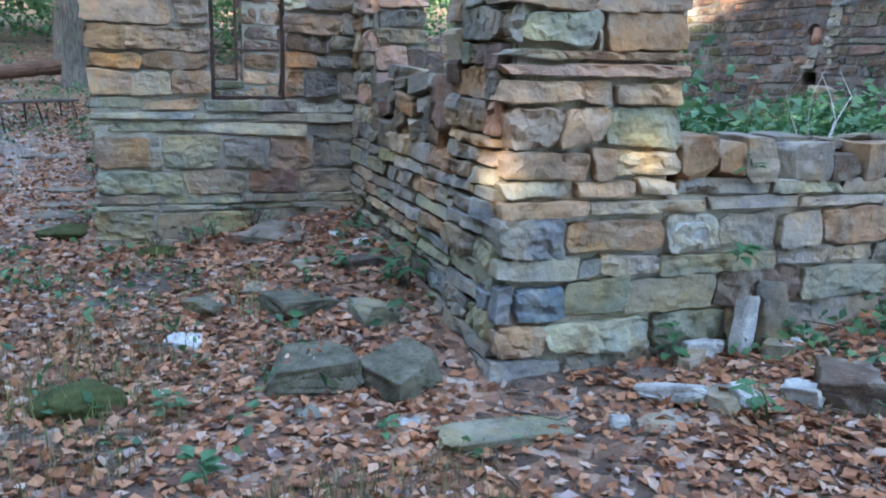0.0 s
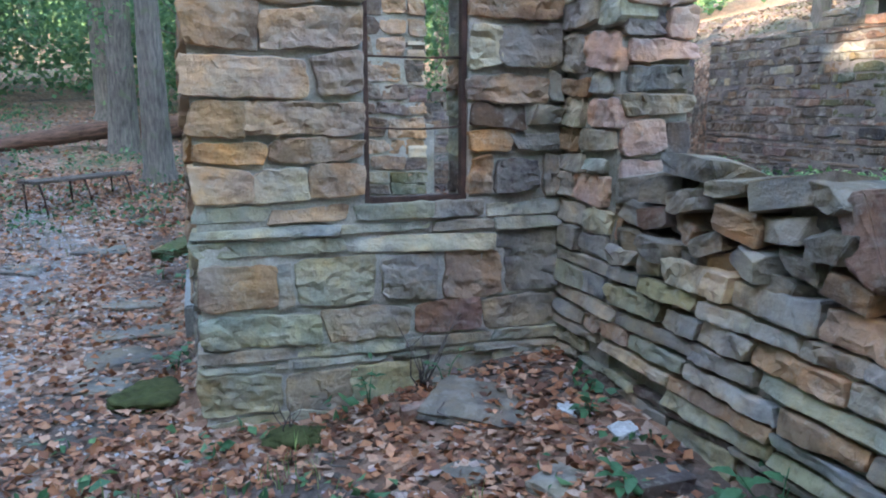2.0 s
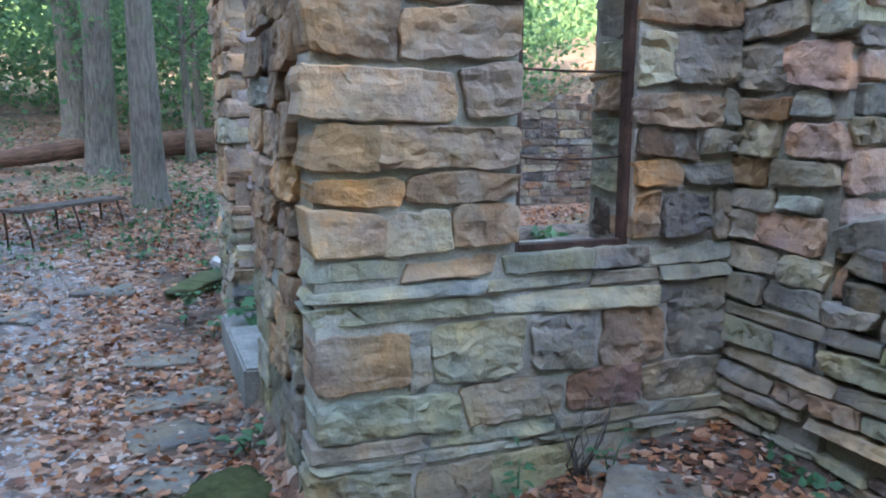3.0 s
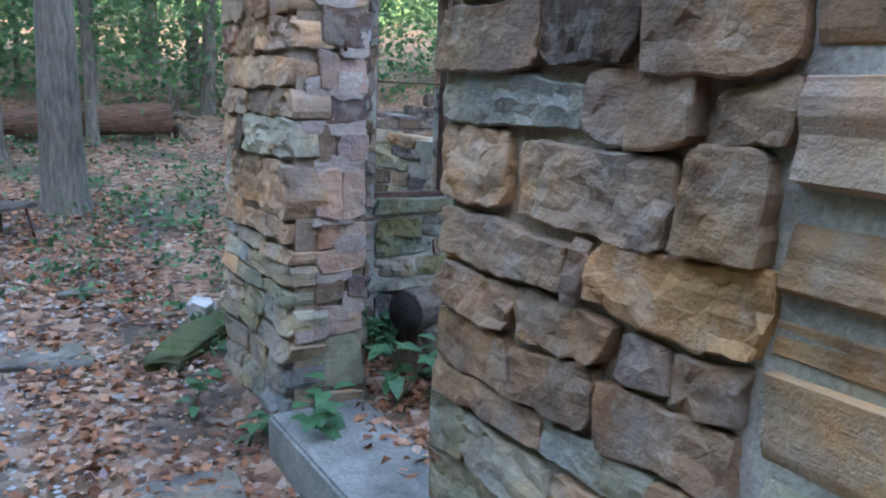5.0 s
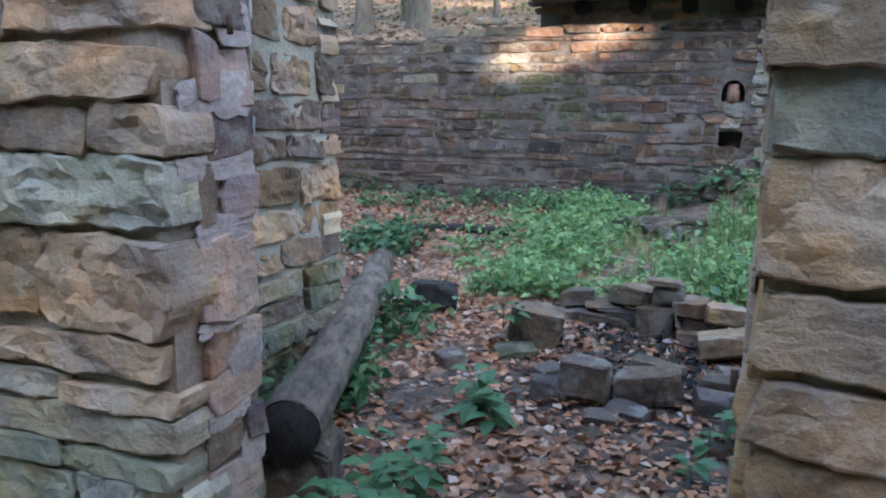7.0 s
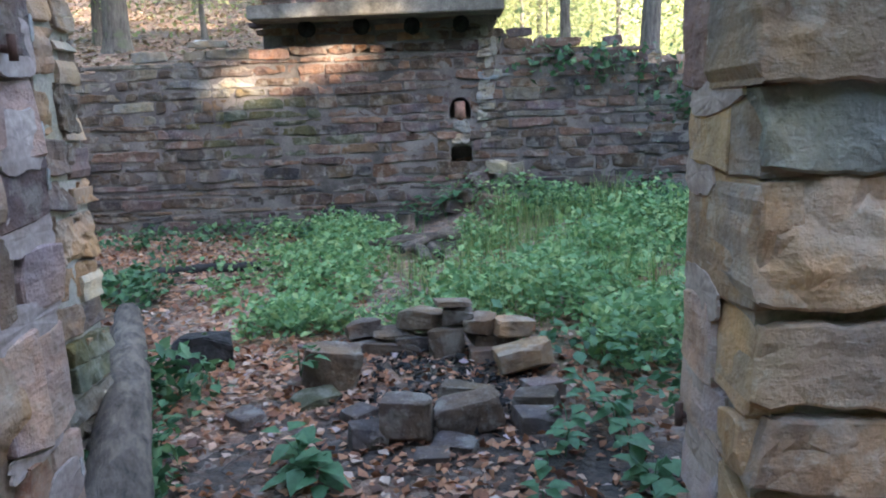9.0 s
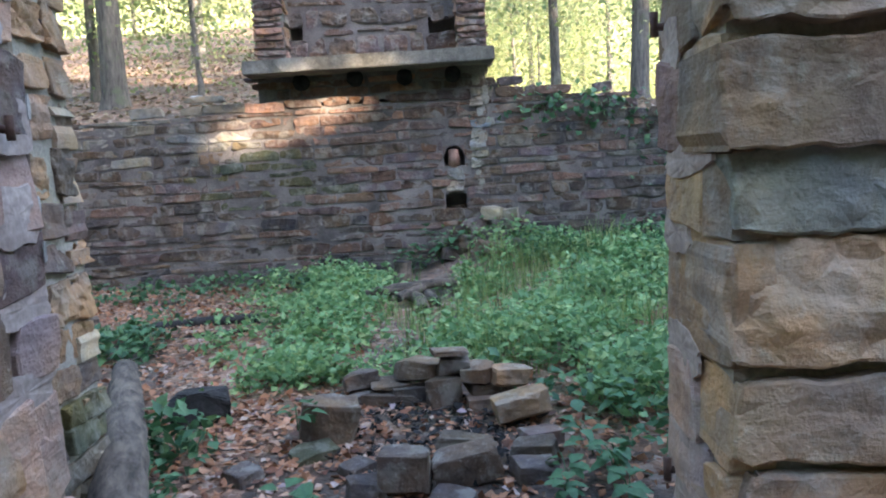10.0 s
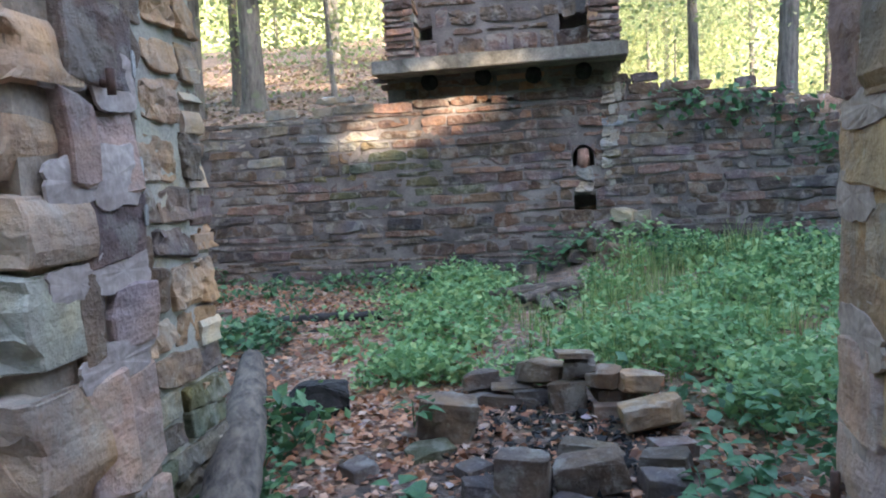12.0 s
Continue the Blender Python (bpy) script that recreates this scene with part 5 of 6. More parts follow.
def leaf_object(name, verts, faces, material, parent=None):
    me = bpy.data.meshes.new(name)
    me.vertices.add(len(verts))
    me.vertices.foreach_set("co", np.asarray(verts, dtype=np.float32).ravel())
    me.loops.add(faces.size)
    me.loops.foreach_set("vertex_index", faces.astype(np.int32).ravel())
    me.polygons.add(len(faces))
    me.polygons.foreach_set("loop_start", np.arange(0, faces.size, 3, dtype=np.int32))
    me.update(calc_edges=True)
    me.materials.append(material)
    ob = new(name, me)
    if parent:
        ob.parent = parent
    return ob


nr = np.random.default_rng(4)


def in_wall(x, y):
    return (-0.45 < x < 1.62 and 5.95 < y < 6.36) or (-0.45 < x < 0.02 and (6 < y < 7.4 or 8.73 < y < 9.84)) or (0 < x < 1.85 and 9.5 < y < 9.86) or (1.58 < x < 2.05 and 2.97 < y < 6.36) or (1.6 < x < 8 and 2.95 < y < 3.44) or (7.8 < x < 8.35 and 3.4 < y < 13.4) or (2 < x < 7.6 and 13.4 < y < 13.9)


def litter(name, boxes, label, sizes=(0.03, 0.085), material=LITTER):
    pts, size = [], []
    for x0, y0, x1, y1, n in boxes:
        for x, y in zip(nr.uniform(x0, x1, n), nr.uniform(y0, y1, n)):
            if in_wall(x, y) or noise.noise(Vector((x * 0.9, y * 0.9, 5))) < nr.uniform(-0.75, 0.1) or (math.hypot(x - 2.0, y - 7.9) < 1.5 and nr.random() < 0.12):
                continue
            if -2.7 < x < -1.5 and 3.2 < y < 12 and nr.random() < 0.3 + noise.noise(Vector((x * 1.6, y * 1.1, 8))):
                continue
            lift = 0.0
            for sx, sy, sw, sd, sh, *_ in YARD if y < 6 else ():
                if math.hypot(x - sx, y - sy) < 0.42 * min(sw, sd):
                    lift = 0.8 * sh - 0.05
            if lift and nr.random() < 0.6:
                continue
            pts.append((x, y, ground_z(x, y) + lift + nr.uniform(0.004, 0.03)))
            size.append(nr.uniform(*sizes))
    v, fc = kite_cloud(pts, size, nr, 0.85, 0.7)
    tagged(leaf_object(name, v, fc, material), label, "leaves", kind="stuff")


litter("fallen_leaves", ((-4, 0.4, 1.6, 6, 26000), (1.6, 0.4, 5, 3, 9000), (-4, 6, -0.4, 14, 13000), (-0.4, 6.3, 1.9, 9.5, 3000), (0.2, 6.5, 3.6, 9.6, 3400), (1.8, 8.6, 8, 13, 9500), (1.8, 3.4, 5, 8.6, 2600), (-6, 12, 4, 22, 7000), (0, 9.9, 1.6, 13, 900)), "brown and orange fallen oak leaves over the ground")
litter("hillside_leaves", ((8.4, 4, 24, 24, 16000),), "tan fallen leaves over the hillside", (0.06, 0.13), HILL_LITTER)


def undergrowth(name, boxes, material, label, height, size, per, mask=0.0):
    """Low weeds: stems of random height, each with a few leaves up its length."""
    pts, sizes = [], []
    for x0, y0, x1, y1, n in boxes:
        for x, y in zip(nr.uniform(x0, x1, n), nr.uniform(y0, y1, n)):
            if in_wall(x, y) or math.hypot((x - 6.2) * 0.8, y - 8.15) < 0.4 or math.hypot((x - 5.6) * 0.8, y - 7.95) < 0.2 or noise.noise(Vector((x * 0.8, y * 0.8, 2))) < mask - nr.uniform(0, 0.25):
                continue
            h, z = nr.uniform(*height) * (0.75 + 0.9 * noise.noise(Vector((x * 1.2, y * 1.2, 9)))), ground_z(x, y)
            for k in range(per):
                t = (k + nr.random()) / per
                pts.append((x + nr.normal() * 0.07, y + nr.normal() * 0.07, z + 0.03 + h * t))
                sizes.append(nr.uniform(*size))
    v, fc = kite_cloud(pts, sizes, nr, 0.55, 0.6)
    tagged(leaf_object(name, v, fc, material), label, "weeds", kind="stuff")


undergrowth("weeds", ((3.6, 8.0, 7.6, 9.4, 620), (3.7, 4.2, 7.7, 8.0, 1700), (2.9, 5.0, 4.0, 7.0, 260), (4.5, 9.4, 7.7, 10.0, 60)), WEED, "bright green weeds filling the hall floor", (0.1, 0.44), (0.035, 0.1), 17, -0.02)
undergrowth("dark_weeds", ((4.6, 10.4, 5.4, 11.1, 55), (2.2, 9.3, 2.75, 9.75, 22), (6.9, 8.2, 7.8, 12.8, 80), (0.1, 9.2, 1.7, 9.5, 90), (6.9, 4.0, 7.8, 7.0, 250), (2.0, 6.5, 3.0, 7.2, 14), (3.1, 6.9, 3.6, 7.7, 8), (3.0, 3.5, 7.5, 4.4, 350)), HERB, "dark green weeds along the wall foot", (0.12, 0.35), (0.05, 0.12), 9, -0.9)
undergrowth("tall_weeds", ((2.4, 3.5, 6.8, 4.7, 420),), HERB, "tall dark green weeds behind the low wall", (0.5, 1.25), (0.05, 0.14), 20, -0.5)
undergrowth("yard_weeds", ((-1.6, 2.2, 1.4, 5.0, 34), (-1.2, 4.8, 0.3, 5.9, 20), (-3.5, 11, 1.0, 18, 320), (-6, 12, -3, 22, 300), (3.0, 2.0, 5.0, 2.9, 60), (-0.5, 9.9, 1.5, 14, 160), (1.25, 3.6, 1.58, 5.6, 10)), HERB, "scattered dark green weeds in the leaves", (0.05, 0.22), (0.04, 0.09), 7, -0.9)


def blades(name, boxes, material, label, height, width=0.006, mask=-1.0):
    v, fc = [], []
    for x0, y0, x1, y1, n in boxes:
        for x, y in zip(nr.uniform(x0, x1, n), nr.uniform(y0, y1, n)):
            if in_wall(x, y) or math.hypot((x - 6.2) * 0.8, y - 8.15) < 0.4 or math.hypot((x - 5.6) * 0.8, y - 7.95) < 0.2 or noise.noise(Vector((x * 0.7, y * 0.7, 4))) < mask:
                continue
            h, z, a, lean = nr.uniform(*height) * (0.9 + 0.9 * noise.noise(Vector((x * 1.7, y * 1.7, 6)))), ground_z(x, y) - 0.01, nr.uniform(0, 6.28), nr.uniform(0.1, 0.5)
            dx, dy, b = math.cos(a), math.sin(a), len(v)
            for t, w in ((0, 1), (0.5, 0.8), (1, 0.1)):
                px, py, pz = x + dx * lean * h * t * t, y + dy * lean * h * t * t, z + h * t * (1 - 0.25 * lean * t)
                v += [(px - dy * width * w, py + dx * width * w, pz), (px + dy * width * w, py - dx * width * w, pz)]
            fc += [(b, b + 1, b + 3), (b, b + 3, b + 2), (b + 2, b + 3, b + 5), (b + 2, b + 5, b + 4)]
    tagged(leaf_object(name, np.array(v), np.array(fc), material), label, "grass", kind="stuff")


blades("tall_grass", ((3.7, 4.4, 7.6, 7.8, 5600), (4.2, 7.8, 7.2, 8.6, 700)), GRASS, "tall yellow-green grass in the hall", (0.18, 0.5), 0.0045, -0.1)
blades("dry_grass", ((-1.6, 1.2, 0.9, 4.3, 4600), (-0.3, 0.4, 1.4, 2.4, 4000), (-3.5, 10, -0.5, 13.5, 1200)), DRY_GRASS, "thin dry grass among fallen leaves", (0.05, 0.16), 0.003, -0.15)


blades("yard_grass", ((-1.5, 2.0, 0.7, 4.8, 1700), (-1.0, 5.0, 0.2, 5.9, 300), (2.4, 1.4, 4.4, 2.7, 300)), GRASS, "thin green grass tufts among fallen leaves", (0.05, 0.15), 0.0035, 0.08)


def plant(at, n, size, height, seed, label="broad-leaved green weed growing by the stones", material=HERB):
    """One herb: a few stems, each leaf a folded pointed blade on its stalk."""
    r = random.Random(seed)
    x, y = at[0], at[1]
    z = at[2] if len(at) > 2 else ground_z(x, y) - 0.01
    base = empty("wild_herb", (x, y, z))
    stems = max(1, n // 6)
    for s in range(stems):
        a, lean = r.uniform(0, 6.28), r.uniform(0.1, 0.6)
        tip = Vector((math.cos(a) * lean * height, math.sin(a) * lean * height, height * r.uniform(0.7, 1)))
        pts = [tip * (t / 4) + Vector((0, 0, 0.04 * math.sin(t))) for t in range(5)]
        v, fc = tube(pts, [0.004, 0.004, 0.003, 0.003, 0.002], 5)
        stem = link_mesh("stem", v, fc, material, base)
        for k in range(n // stems):
            p = tip * r.uniform(0.35, 1.0)
            d = Vector((r.uniform(-1, 1), r.uniform(-1, 1), r.uniform(-0.25, 0.25))).normalized()
            side = d.cross(Vector((0, 0, 1))).normalized()
            l, w = size * r.uniform(0.7, 1.2), size * r.uniform(0.28, 0.38)
            q = p + d * 0.02
            row = [q, q + d * l * 0.35 + side * w + Vector((0, 0, 0.12 * l)), q + d * l * 0.4, q + d * l * 0.35 - side * w + Vector((0, 0, 0.12 * l)), q + d * l * 0.75 + side * w * 0.6, q + d * l * 0.78 - Vector((0, 0, 0.05 * l)), q + d * l * 0.75 - side * w * 0.6, q + d * l - Vector((0, 0, 0.15 * l))]
            link_mesh("leaf", row, [(0, 2, 1), (0, 3, 2), (1, 2, 5, 4), (2, 3, 6, 5), (4, 5, 7), (5, 6, 7)], material, stem)
    return tagged(base, label, "plant", "wild herbs")


for i, (at, n, size, h) in enumerate((
        ((-0.32, 8.5), 18, 0.13, 0.3), ((0.12, 8.6), 24, 0.13, 0.42), ((0.35, 8.5), 18, 0.12, 0.36), ((0.6, 8.55), 18, 0.11, 0.3), ((-0.55, 8.9), 12, 0.1, 0.22), ((-0.72, 9.3), 12, 0.11, 0.3), ((0.9, 8.7), 12, 0.1, 0.26),
        ((1.42, 8.45), 12, 0.13, 0.17), ((1.6, 8.6), 6, 0.13, 0.2), ((2.1, 9.5), 30, 0.07, 0.35), ((2.4, 9.65), 30, 0.065, 0.32), ((1.7, 9.3), 24, 0.065, 0.3), ((1.55, 7.5), 6, 0.1, 0.16), ((1.9, 7.35), 12, 0.1, 0.2), ((1.25, 7.55), 6, 0.1, 0.12), ((0.75, 7.3), 12, 0.12, 0.18), ((1.05, 7.2), 12, 0.13, 0.2), ((1.7, 7.1), 12, 0.11, 0.22), ((0.55, 7.0), 12, 0.16, 0.22), ((1.3, 6.8), 18, 0.13, 0.26), ((2.45, 8.75, 0.3), 12, 0.1, 0.2), ((2.3, 7.15), 12, 0.12, 0.26), ((2.7, 6.9), 12, 0.12, 0.3),
        ((1.52, 4.05), 18, 0.1, 0.42), ((1.45, 4.25), 12, 0.07, 0.16), ((1.2, 4.5), 12, 0.08, 0.12), ((1.35, 5.1), 12, 0.07, 0.14), ((2.6, 2.88), 12, 0.1, 0.26), ((3.0, 2.9, 0.3), 12, 0.09, 0.12), ((3.1, 2.98, 0.72), 12, 0.09, 0.2), ((0.95, 4.35), 12, 0.05, 0.14),
        ((0.1, 3.0), 12, 0.07, 0.12), ((0.25, 2.4), 12, 0.09, 0.14), ((2.6, 2.1), 12, 0.09, 0.26), ((1.0, 2.6), 6, 0.07, 0.1), ((0.45, 5.88), 12, 0.06, 0.3), ((0.85, 5.8), 12, 0.05, 0.26), ((-0.55, 6.9), 12, 0.09, 0.2), ((7.5, 7.95), 24, 0.16, 0.5), ((7.55, 8.3), 24, 0.14, 0.4), ((7.5, 7.2), 18, 0.13, 0.3), ((4.1, 3.75), 36, 0.13, 1.15), ((3.5, 3.8), 30, 0.12, 0.8), ((4.9, 3.7), 30, 0.12, 1.0), ((2.0, 7.1), 18, 0.12, 0.24), ((1.3, 7.1), 18, 0.12, 0.2), ((1.5, 8.55), 18, 0.15, 0.22), ((1.7, 7.4), 12, 0.1, 0.18), ((0.9, 6.9), 18, 0.13, 0.22))):
    plant(at, n, size, h, 100 + i)
ivy = [(7.8 + nr.normal() * 0.05, y, z) for y, z in zip(nr.normal(6.2, 0.45, 170), nr.normal(2.3, 0.13, 170))] + [(7.8 + nr.normal() * 0.05, y, z) for y, z in zip(nr.normal(5.2, 0.3, 90), nr.normal(1.9, 0.18, 90))]
v, fc = kite_cloud(ivy, nr.uniform(0.06, 0.13, len(ivy)), nr, 0.3, 0.7)
tagged(leaf_object("ivy", v, fc, HERB), "green creeper hanging over the hall wall top", "ivy", kind="stuff")


def twigs(name, at, n, height, seed, label, material):
    r = random.Random(seed)
    base = empty(name, at)
    for k in range(n):
        a, lean = r.uniform(0, 6.28), r.uniform(0.1, 0.7)
        pts = [Vector((math.cos(a + 0.3 * t) * lean * height * t / 4, math.sin(a + 0.3 * t) * lean * height * t / 4, height * t / 4)) + Vector((r.uniform(-1, 1), r.uniform(-1, 1), 0)) * 0.01 * t for t in range(5)]
        v, fc = tube(pts, [0.005, 0.004, 0.0035, 0.003, 0.0015], 5)
        link_mesh("twig", v, fc, material, base)
    tagged(base, label, "shrub")


twigs("dry_shrub", (0.75, 5.9, ground_z(0.75, 5.9) - 0.02), 9, 0.42, 1, "leafless dry shrub against the porch wall", OLD_WOOD)
twigs("dry_shrub", (3.75, 3.25, 0.75), 4, 0.55, 2, "pale bare branches behind a low wall", mottled("pale_dead_twig", (0.35, 0.33, 0.3), (0.55, 0.52, 0.48)))
twigs("dry_shrub", (0.0, 5.8, ground_z(0, 5.8) - 0.02), 5, 0.2, 3, "leafless dry shrub against the porch wall", OLD_WOOD)


# ---- dead twigs on the ground ----
tw = random.Random(66)
for x0, y0, x1, y1, n in ((-1.4, 1.0, 1.4, 5.6, 26), (1.6, 1.2, 3.6, 2.9, 12), (-3.0, 7.0, -0.6, 12.0, 16), (0.6, 6.7, 3.8, 9.2, 12)):
    for k in range(n):
        x, y, a, l = tw.uniform(x0, x1), tw.uniform(y0, y1), tw.uniform(0, 6.28), tw.uniform(0.12, 0.5)
        if in_wall(x, y):
            continue
        z = ground_z(x, y) + 0.022
        pts = [Vector((math.cos(a + 0.12 * j * j) * l * j / 5, math.sin(a + 0.12 * j * j) * l * j / 5, tw.uniform(-0.004, 0.01))) for j in range(6)]
        v, fc = tube(pts, [0.006, 0.0055, 0.005, 0.004, 0.003, 0.002], 5)
        ob = link_mesh("fallen_twig", v, fc, OLD_WOOD if k % 3 else LOG_BARK)
        ob.location = (x, y, z)
        tagged(ob, "thin dead twig lying on fallen leaves", "twig", "twigs on the ground")


# ---- gravel on the path ----
v, fc = [], []
for x, y in zip(nr.normal(-2.0, 0.75, 3600), nr.uniform(3.5, 13, 3600)):
    s, z, b = nr.uniform(0.006, 0.024), ground_z(x, y), len(v)
    q = nr.uniform(0.7, 1.3, 6) * s
    v += [(x + q[0], y, z), (x, y + q[1], z), (x - q[2], y, z), (x, y - q[3], z), (x, y, z + q[4] * 0.7)]
    fc += [(b, b + 1, b + 4), (b + 1, b + 2, b + 4), (b + 2, b + 3, b + 4), (b + 3, b, b + 4)]
tagged(leaf_object("gravel", np.array(v), np.array(fc), mottled("pale_gravel", (0.16, 0.155, 0.15), (0.4, 0.39, 0.38))), "pale grey gravel on the trodden path", "gravel", kind="stuff")


# ---- trees ----
def make_tree(height, dia, seed, leaves, leaf, material, low, spread, bark_mat=TREE_BARK):
    """A tree with a flared tapered trunk, limbs and a ragged crown of single leaves."""
    r, g = random.Random(seed), np.random.default_rng(seed)
    base = empty("tree")
    n = 12
    bend = Vector((r.uniform(-1, 1), r.uniform(-1, 1), 0)) * height * 0.03
    axis = [Vector((bend.x * math.sin(2.2 * k / n), bend.y * math.sin(2.2 * k / n), height * 0.85 * k / n)) for k in range(n + 1)]
    pts = [Vector((0, 0, -0.3)), Vector((0, 0, 0.0)), Vector((0, 0, 0.25))] + axis[1:]
    radii = [dia * 0.85, dia * 0.72, dia * 0.55] + [dia * 0.5 * (1 - 0.85 * (k / n) ** 1.1) for k in range(1, n + 1)]
    v, fc = tube(pts, radii, 12, 0.06, r)
    tips = []
    for k in range(14):
        t = r.uniform(low / height, 0.95)
        p = axis[int(t * n)].lerp(axis[min(n, int(t * n) + 1)], t * n - int(t * n))
        a, l = r.uniform(0, 6.28), spread * r.uniform(0.5, 1.0) * (1.15 - 0.6 * t)
        d = Vector((math.cos(a), math.sin(a), r.uniform(0.1, 0.6))) * l
        q = [p, p + d * 0.35 + Vector((0, 0, -0.02 * l)), p + d * 0.7, p + d]
        w, h = tube(q, [dia * 0.13, dia * 0.09, dia * 0.05, 0.01], 6, 0.05, r)
        fc += [tuple(i + len(v) for i in face) for face in h]
        v += w
        tips += [(q[1], 0.5), (q[2], 0.8), (q[3], 0.9)]
    link_mesh("trunk", v, fc, bark_mat, base)
    centres = np.array([tips[i][0] for i in g.integers(0, len(tips), leaves)])
    clump = g.normal(size=(len(tips) * 3, 3)) * spread * 0.22
    centres = centres + clump[g.integers(0, len(clump), leaves)] + g.normal(size=(leaves, 3)) * spread * 0.10
    kv, kf = kite_cloud(centres, g.uniform(leaf * 0.7, leaf * 1.3, leaves), g, 0.35, 0.7)
    leaf_object("crown", kv, kf, material, base)
    return base


def plant_tree(variant, x, y, scale=1.0, turn=0.0, label="", group=""):
    t = copy_thing(variant, Matrix.Translation((x, y, ground_z(x, y) - 0.05)) @ Matrix.Rotation(turn, 4, "Z") @ Matrix.Scale(scale, 4))
    return tagged(t, label, "tree", group)


SHADE_LABEL, GOLD_LABEL = "tall grey-barked woodland tree with green leaves", "tall slim tree with yellowing autumn leaves"
DARK = [make_tree(15, 0.46, 70, 8000, 0.095, GREEN_CANOPY, 5.0, 4.2), make_tree(13, 0.3, 71, 8000, 0.095, GREEN_CANOPY, 2.6, 3.6), make_tree(17, 0.55, 72, 8000, 0.095, GREEN_CANOPY, 6.5, 4.6), make_tree(6, 0.12, 73, 5200, 0.085, GREEN_CANOPY, 0.9, 2.2)]
GOLD = [make_tree(14, 0.34, 80, 8000, 0.12, CANOPY, 4.5, 3.8), make_tree(12, 0.22, 81, 8000, 0.12, CANOPY, 2.2, 3.4), make_tree(6, 0.1, 82, 5200, 0.085, CANOPY, 0.8, 2.3)]
tr = random.Random(77)
for v_, x, y, s in ((0, -0.88, 13.4, 0.82), (2, -1.5, 15.8, 0.82), (2, -2.1, 20.1, 0.95), (3, 0.1, 18.6, 1.5), (3, -0.2, 16.6, 1.2), (1, 2.2, 20.0, 0.85), (0, 8.8, 31.0, 1.6), (1, 5.1, 22.0, 0.95), (1, 2.6, 22.5, 1.0), (0, 8.4, 14.9, 0.7)):
    plant_tree(DARK[v_], x, y, s, tr.uniform(0, 6.28), SHADE_LABEL, "woodland trees")
for k in range(30):
    x, y = tr.uniform(-26, 10), tr.uniform(21, 52)
    plant_tree(DARK[tr.choice((0, 1, 1, 2, 3, 3))], x, y, tr.uniform(0.8, 1.2), tr.uniform(0, 6.28), SHADE_LABEL, "woodland trees")
for k in range(10):
    x, y = tr.uniform(-16, -3.5), tr.uniform(17, 27)
    plant_tree(DARK[3], x, y, tr.uniform(0.7, 1.3), tr.uniform(0, 6.28), "young green sapling in the undergrowth", "woodland saplings")
for v_, x, y, s in ((0, 10.7, 12.95, 1.1), (1, 11.8, 13.7, 0.85), (2, 11.4, 11.8, 1.0), (0, 10.5, 13.9, 0.9), (1, 12.2, 5.8, 0.85), (0, 11.6, 4.5, 0.9), (0, 12.0, 3.1, 1.1), (0, 17.4, 13.6, 1.0)):
    plant_tree(GOLD[v_], x, y, s, tr.uniform(0, 6.28), GOLD_LABEL, "hillside trees")
for k in range(40):
    x, y = tr.uniform(17, 58), tr.uniform(-22, 40)
    plant_tree(GOLD[tr.choice((0, 0, 1, 1, 2))], x, y, tr.uniform(0.85, 1.3), tr.uniform(0, 6.28), GOLD_LABEL, "hillside trees")
for t in DARK + GOLD:
    x, y = (tr.uniform(-30, -22), tr.uniform(-6, 20))
    t.location = (x, y, ground_z(x, y) - 0.05)
    tagged(t, SHADE_LABEL if t in DARK else GOLD_LABEL, "tree", "woodland trees")

# unseen trees added in the south-west to keep the low sun off the ruin
SHADE = make_tree(17, 0.5, 90, 9000, 0.3, GREEN_CANOPY, 1.6, 4.4)
for k, (x, y) in enumerate(((-12, -4), (-4, -12), (-15, 1), (-17, 7), (-16, -8), (-20, -2), (1, -15), (-6, -18), (-14, 12), (-21, 10), (5, -17), (-24, 4), (-14, -22))):
    plant_tree(SHADE, x, y, 0.9 + 0.25 * tr.random(), 1.3 * k, SHADE_LABEL, "woodland trees")
SHADE.location = (-28, -14, ground_z(-28, -14))
tagged(SHADE, SHADE_LABEL, "tree", "woodland trees")


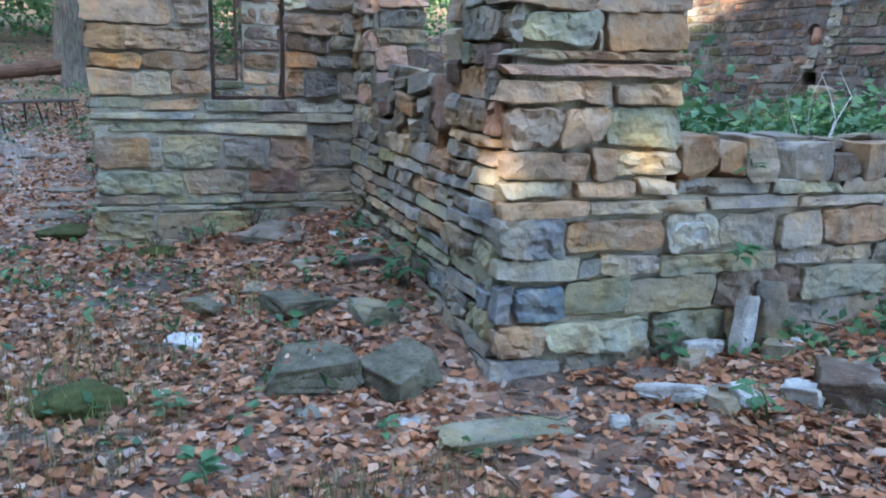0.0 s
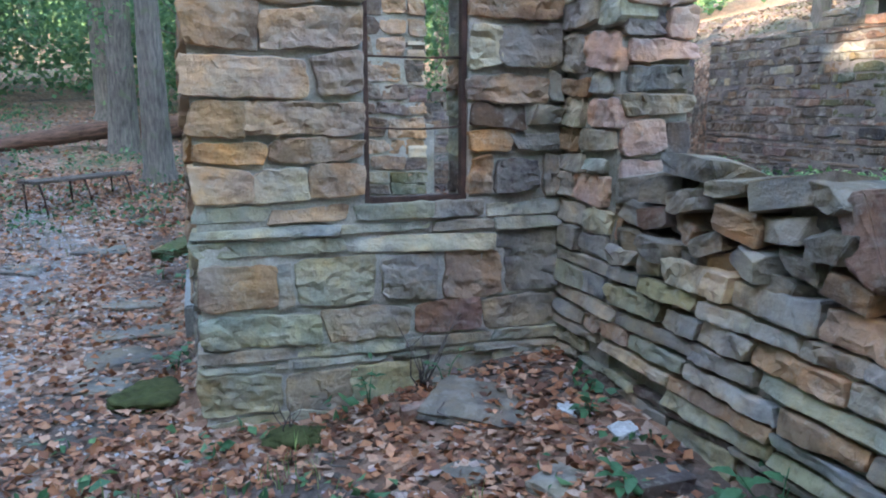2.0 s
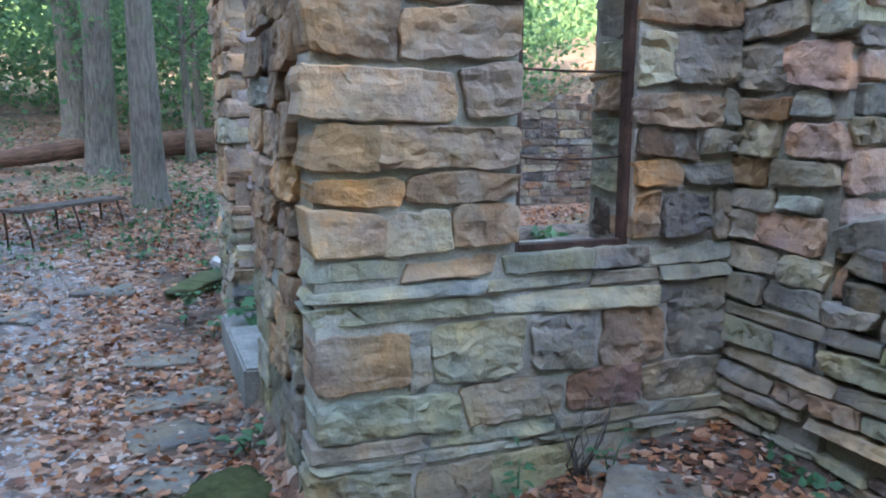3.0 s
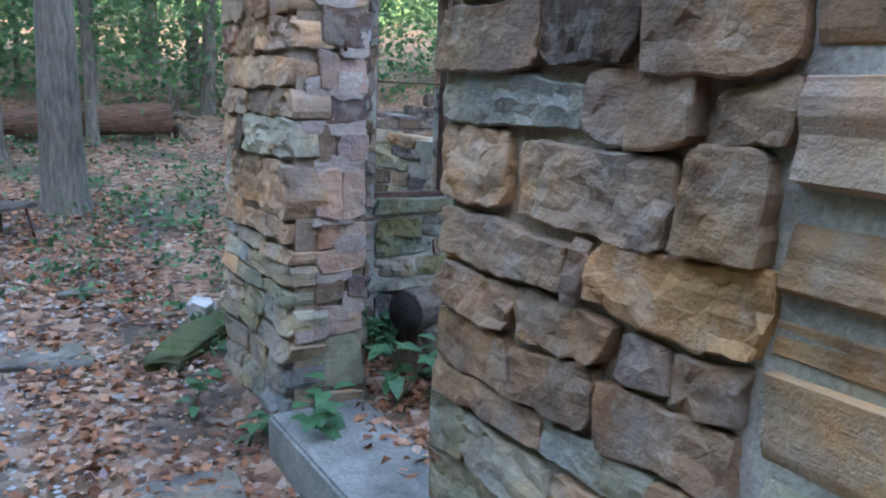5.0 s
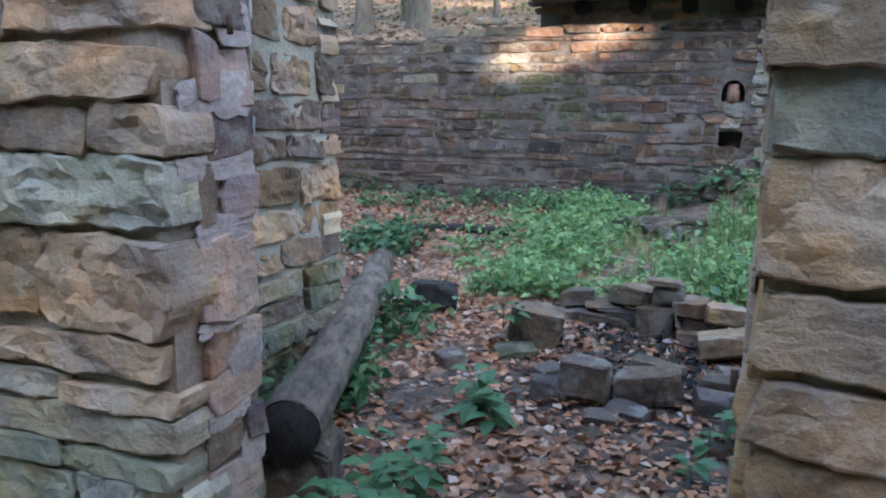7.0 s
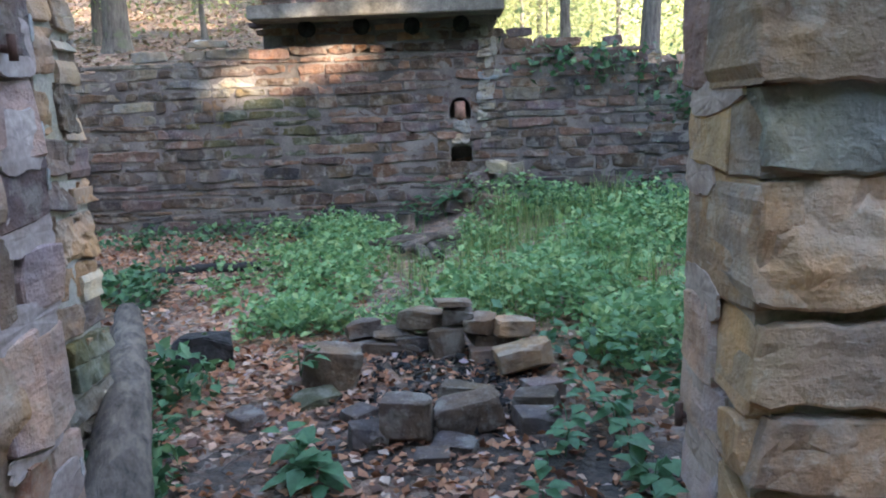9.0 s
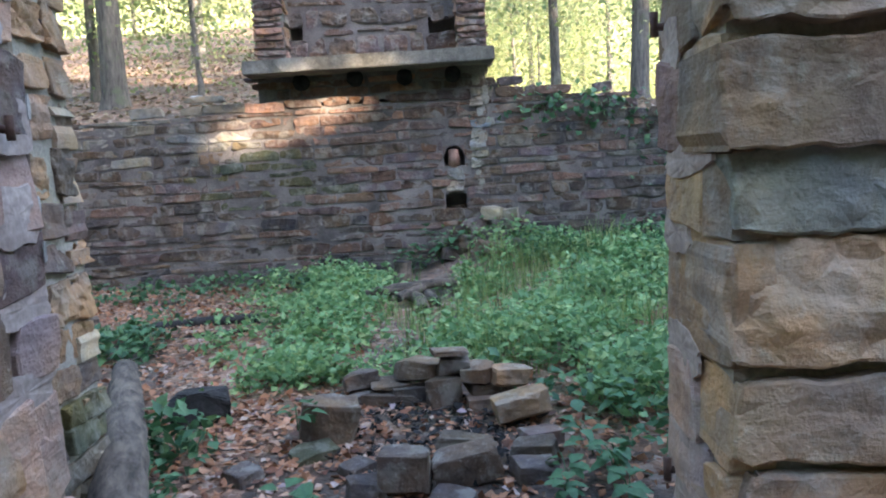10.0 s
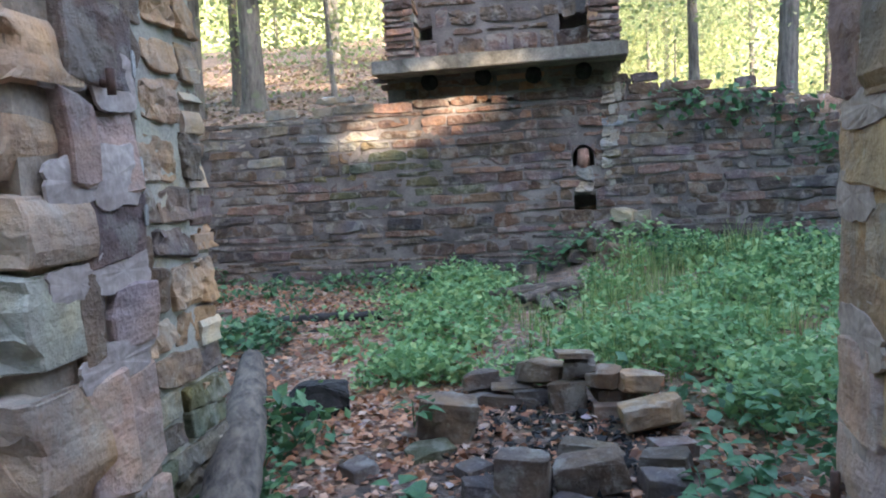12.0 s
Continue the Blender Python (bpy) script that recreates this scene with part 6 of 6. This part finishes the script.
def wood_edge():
    """Unseen leaf screen added to shade the ruin; gaps along sun rays cast flecks."""
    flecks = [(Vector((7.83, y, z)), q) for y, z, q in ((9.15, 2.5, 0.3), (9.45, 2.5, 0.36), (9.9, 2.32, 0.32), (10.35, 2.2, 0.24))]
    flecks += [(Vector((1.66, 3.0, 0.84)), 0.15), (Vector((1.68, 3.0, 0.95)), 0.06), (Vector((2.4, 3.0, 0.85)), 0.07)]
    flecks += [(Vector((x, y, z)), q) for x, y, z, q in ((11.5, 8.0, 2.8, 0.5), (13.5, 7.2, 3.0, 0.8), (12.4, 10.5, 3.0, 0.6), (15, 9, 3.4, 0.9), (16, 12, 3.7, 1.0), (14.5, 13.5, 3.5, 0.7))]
    n = 185000
    along, deep, up = nr.uniform(-30, 30, n), nr.uniform(-3, 3, n), nr.uniform(0.2, 21, n)
    pts = np.stack([-13 + 0.743 * along - 0.67 * deep, -12 - 0.67 * along - 0.743 * deep, up - 0.8], 1)
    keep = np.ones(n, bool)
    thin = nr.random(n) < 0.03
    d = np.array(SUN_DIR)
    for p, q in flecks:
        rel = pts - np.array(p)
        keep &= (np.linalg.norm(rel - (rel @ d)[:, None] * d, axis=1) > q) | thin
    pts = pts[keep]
    v, fc = kite_cloud(pts, nr.uniform(0.34, 0.56, len(pts)), nr, 0.2, 0.8)
    tagged(leaf_object("wood_edge", v, fc, GREEN_CANOPY), "added unseen leaf screen that keeps the sun off the ruin", "woods", kind="stuff")


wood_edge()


def far_woods(name, n, xs, ys, tall, leaf, material, label, gaps=-0.04):
    pts = []
    x, y = nr.uniform(*xs, n), nr.uniform(*ys, n)
    for a, b in zip(x, y):
        h = tall * (0.75 + 0.35 * noise.noise(Vector((a * 0.12, b * 0.12, 0)))) * nr.random()
        if noise.noise(Vector((a * 0.25, b * 0.25, h * 0.3))) > gaps:
            pts.append((a, b, ground_z(a, b) + h))
    v, fc = kite_cloud(pts, nr.uniform(leaf * 0.6, leaf * 1.4, len(pts)), nr, 0.4, 0.75)
    tagged(leaf_object(name, v, fc, material), label, "woods", kind="stuff")


far_woods("far_woods", 60000, (36, 75), (-45, 60), 17, 0.34, CANOPY, "distant sunlit yellow-green woods on the hill")
far_woods("far_woods", 80000, (-45, 34), (32, 70), 20, 0.38, GREEN_CANOPY, "distant dark green woods")
far_woods("far_woods", 130000, (20, 36), (-24, 34), 11, 0.11, CANOPY, "sunlit yellow-green leaves between hillside trees", 0.12)
far_woods("brushwood", 80000, (-24, 10), (19.5, 31), 6.0, 0.16, GREEN_CANOPY, "leafy green brushwood between the trees")


# ---- distant woods beyond the leaves ----
def backdrop(name, a0, a1, radius, z0, z1, material, label):
    n, verts, faces = 60, [], []
    for k in range(n + 1):
        a = radians(a0 + (a1 - a0) * k / n)
        for j in range(9):
            z = z0 + (z1 - z0) * j / 8 + (3.0 * noise.noise(Vector((k * 0.6, 0, 0))) if j == 8 else 0)
            q = radius + 2.5 * noise.noise(Vector((k * 0.9, j * 1.1, 4)))
            verts.append((math.sin(a) * q, 6 + math.cos(a) * q, z))
    for k in range(n):
        for j in range(8):
            p = k * 9 + j
            faces.append((p, p + 1, p + 10, p + 9))
    tagged(link_mesh(name, verts, faces, material), label, "backdrop", kind="structure")


backdrop("backdrop_1", -80, 42, 78, -3, 34, mottled("far_green_woods", (0.03, 0.065, 0.03), (0.13, 0.21, 0.09), 0.5, 3.0, 1.0, 0.3, (0.16, 0.2, 0.08)), "hazy green woods in the distance")
backdrop("backdrop_2", 42, 150, 84, 0, 23, mottled("far_golden_woods", (0.2, 0.24, 0.09), (0.42, 0.44, 0.2), 0.5, 3.0, 1.0, 0.3, (0.52, 0.52, 0.32)), "sunlit golden woods in the distance")

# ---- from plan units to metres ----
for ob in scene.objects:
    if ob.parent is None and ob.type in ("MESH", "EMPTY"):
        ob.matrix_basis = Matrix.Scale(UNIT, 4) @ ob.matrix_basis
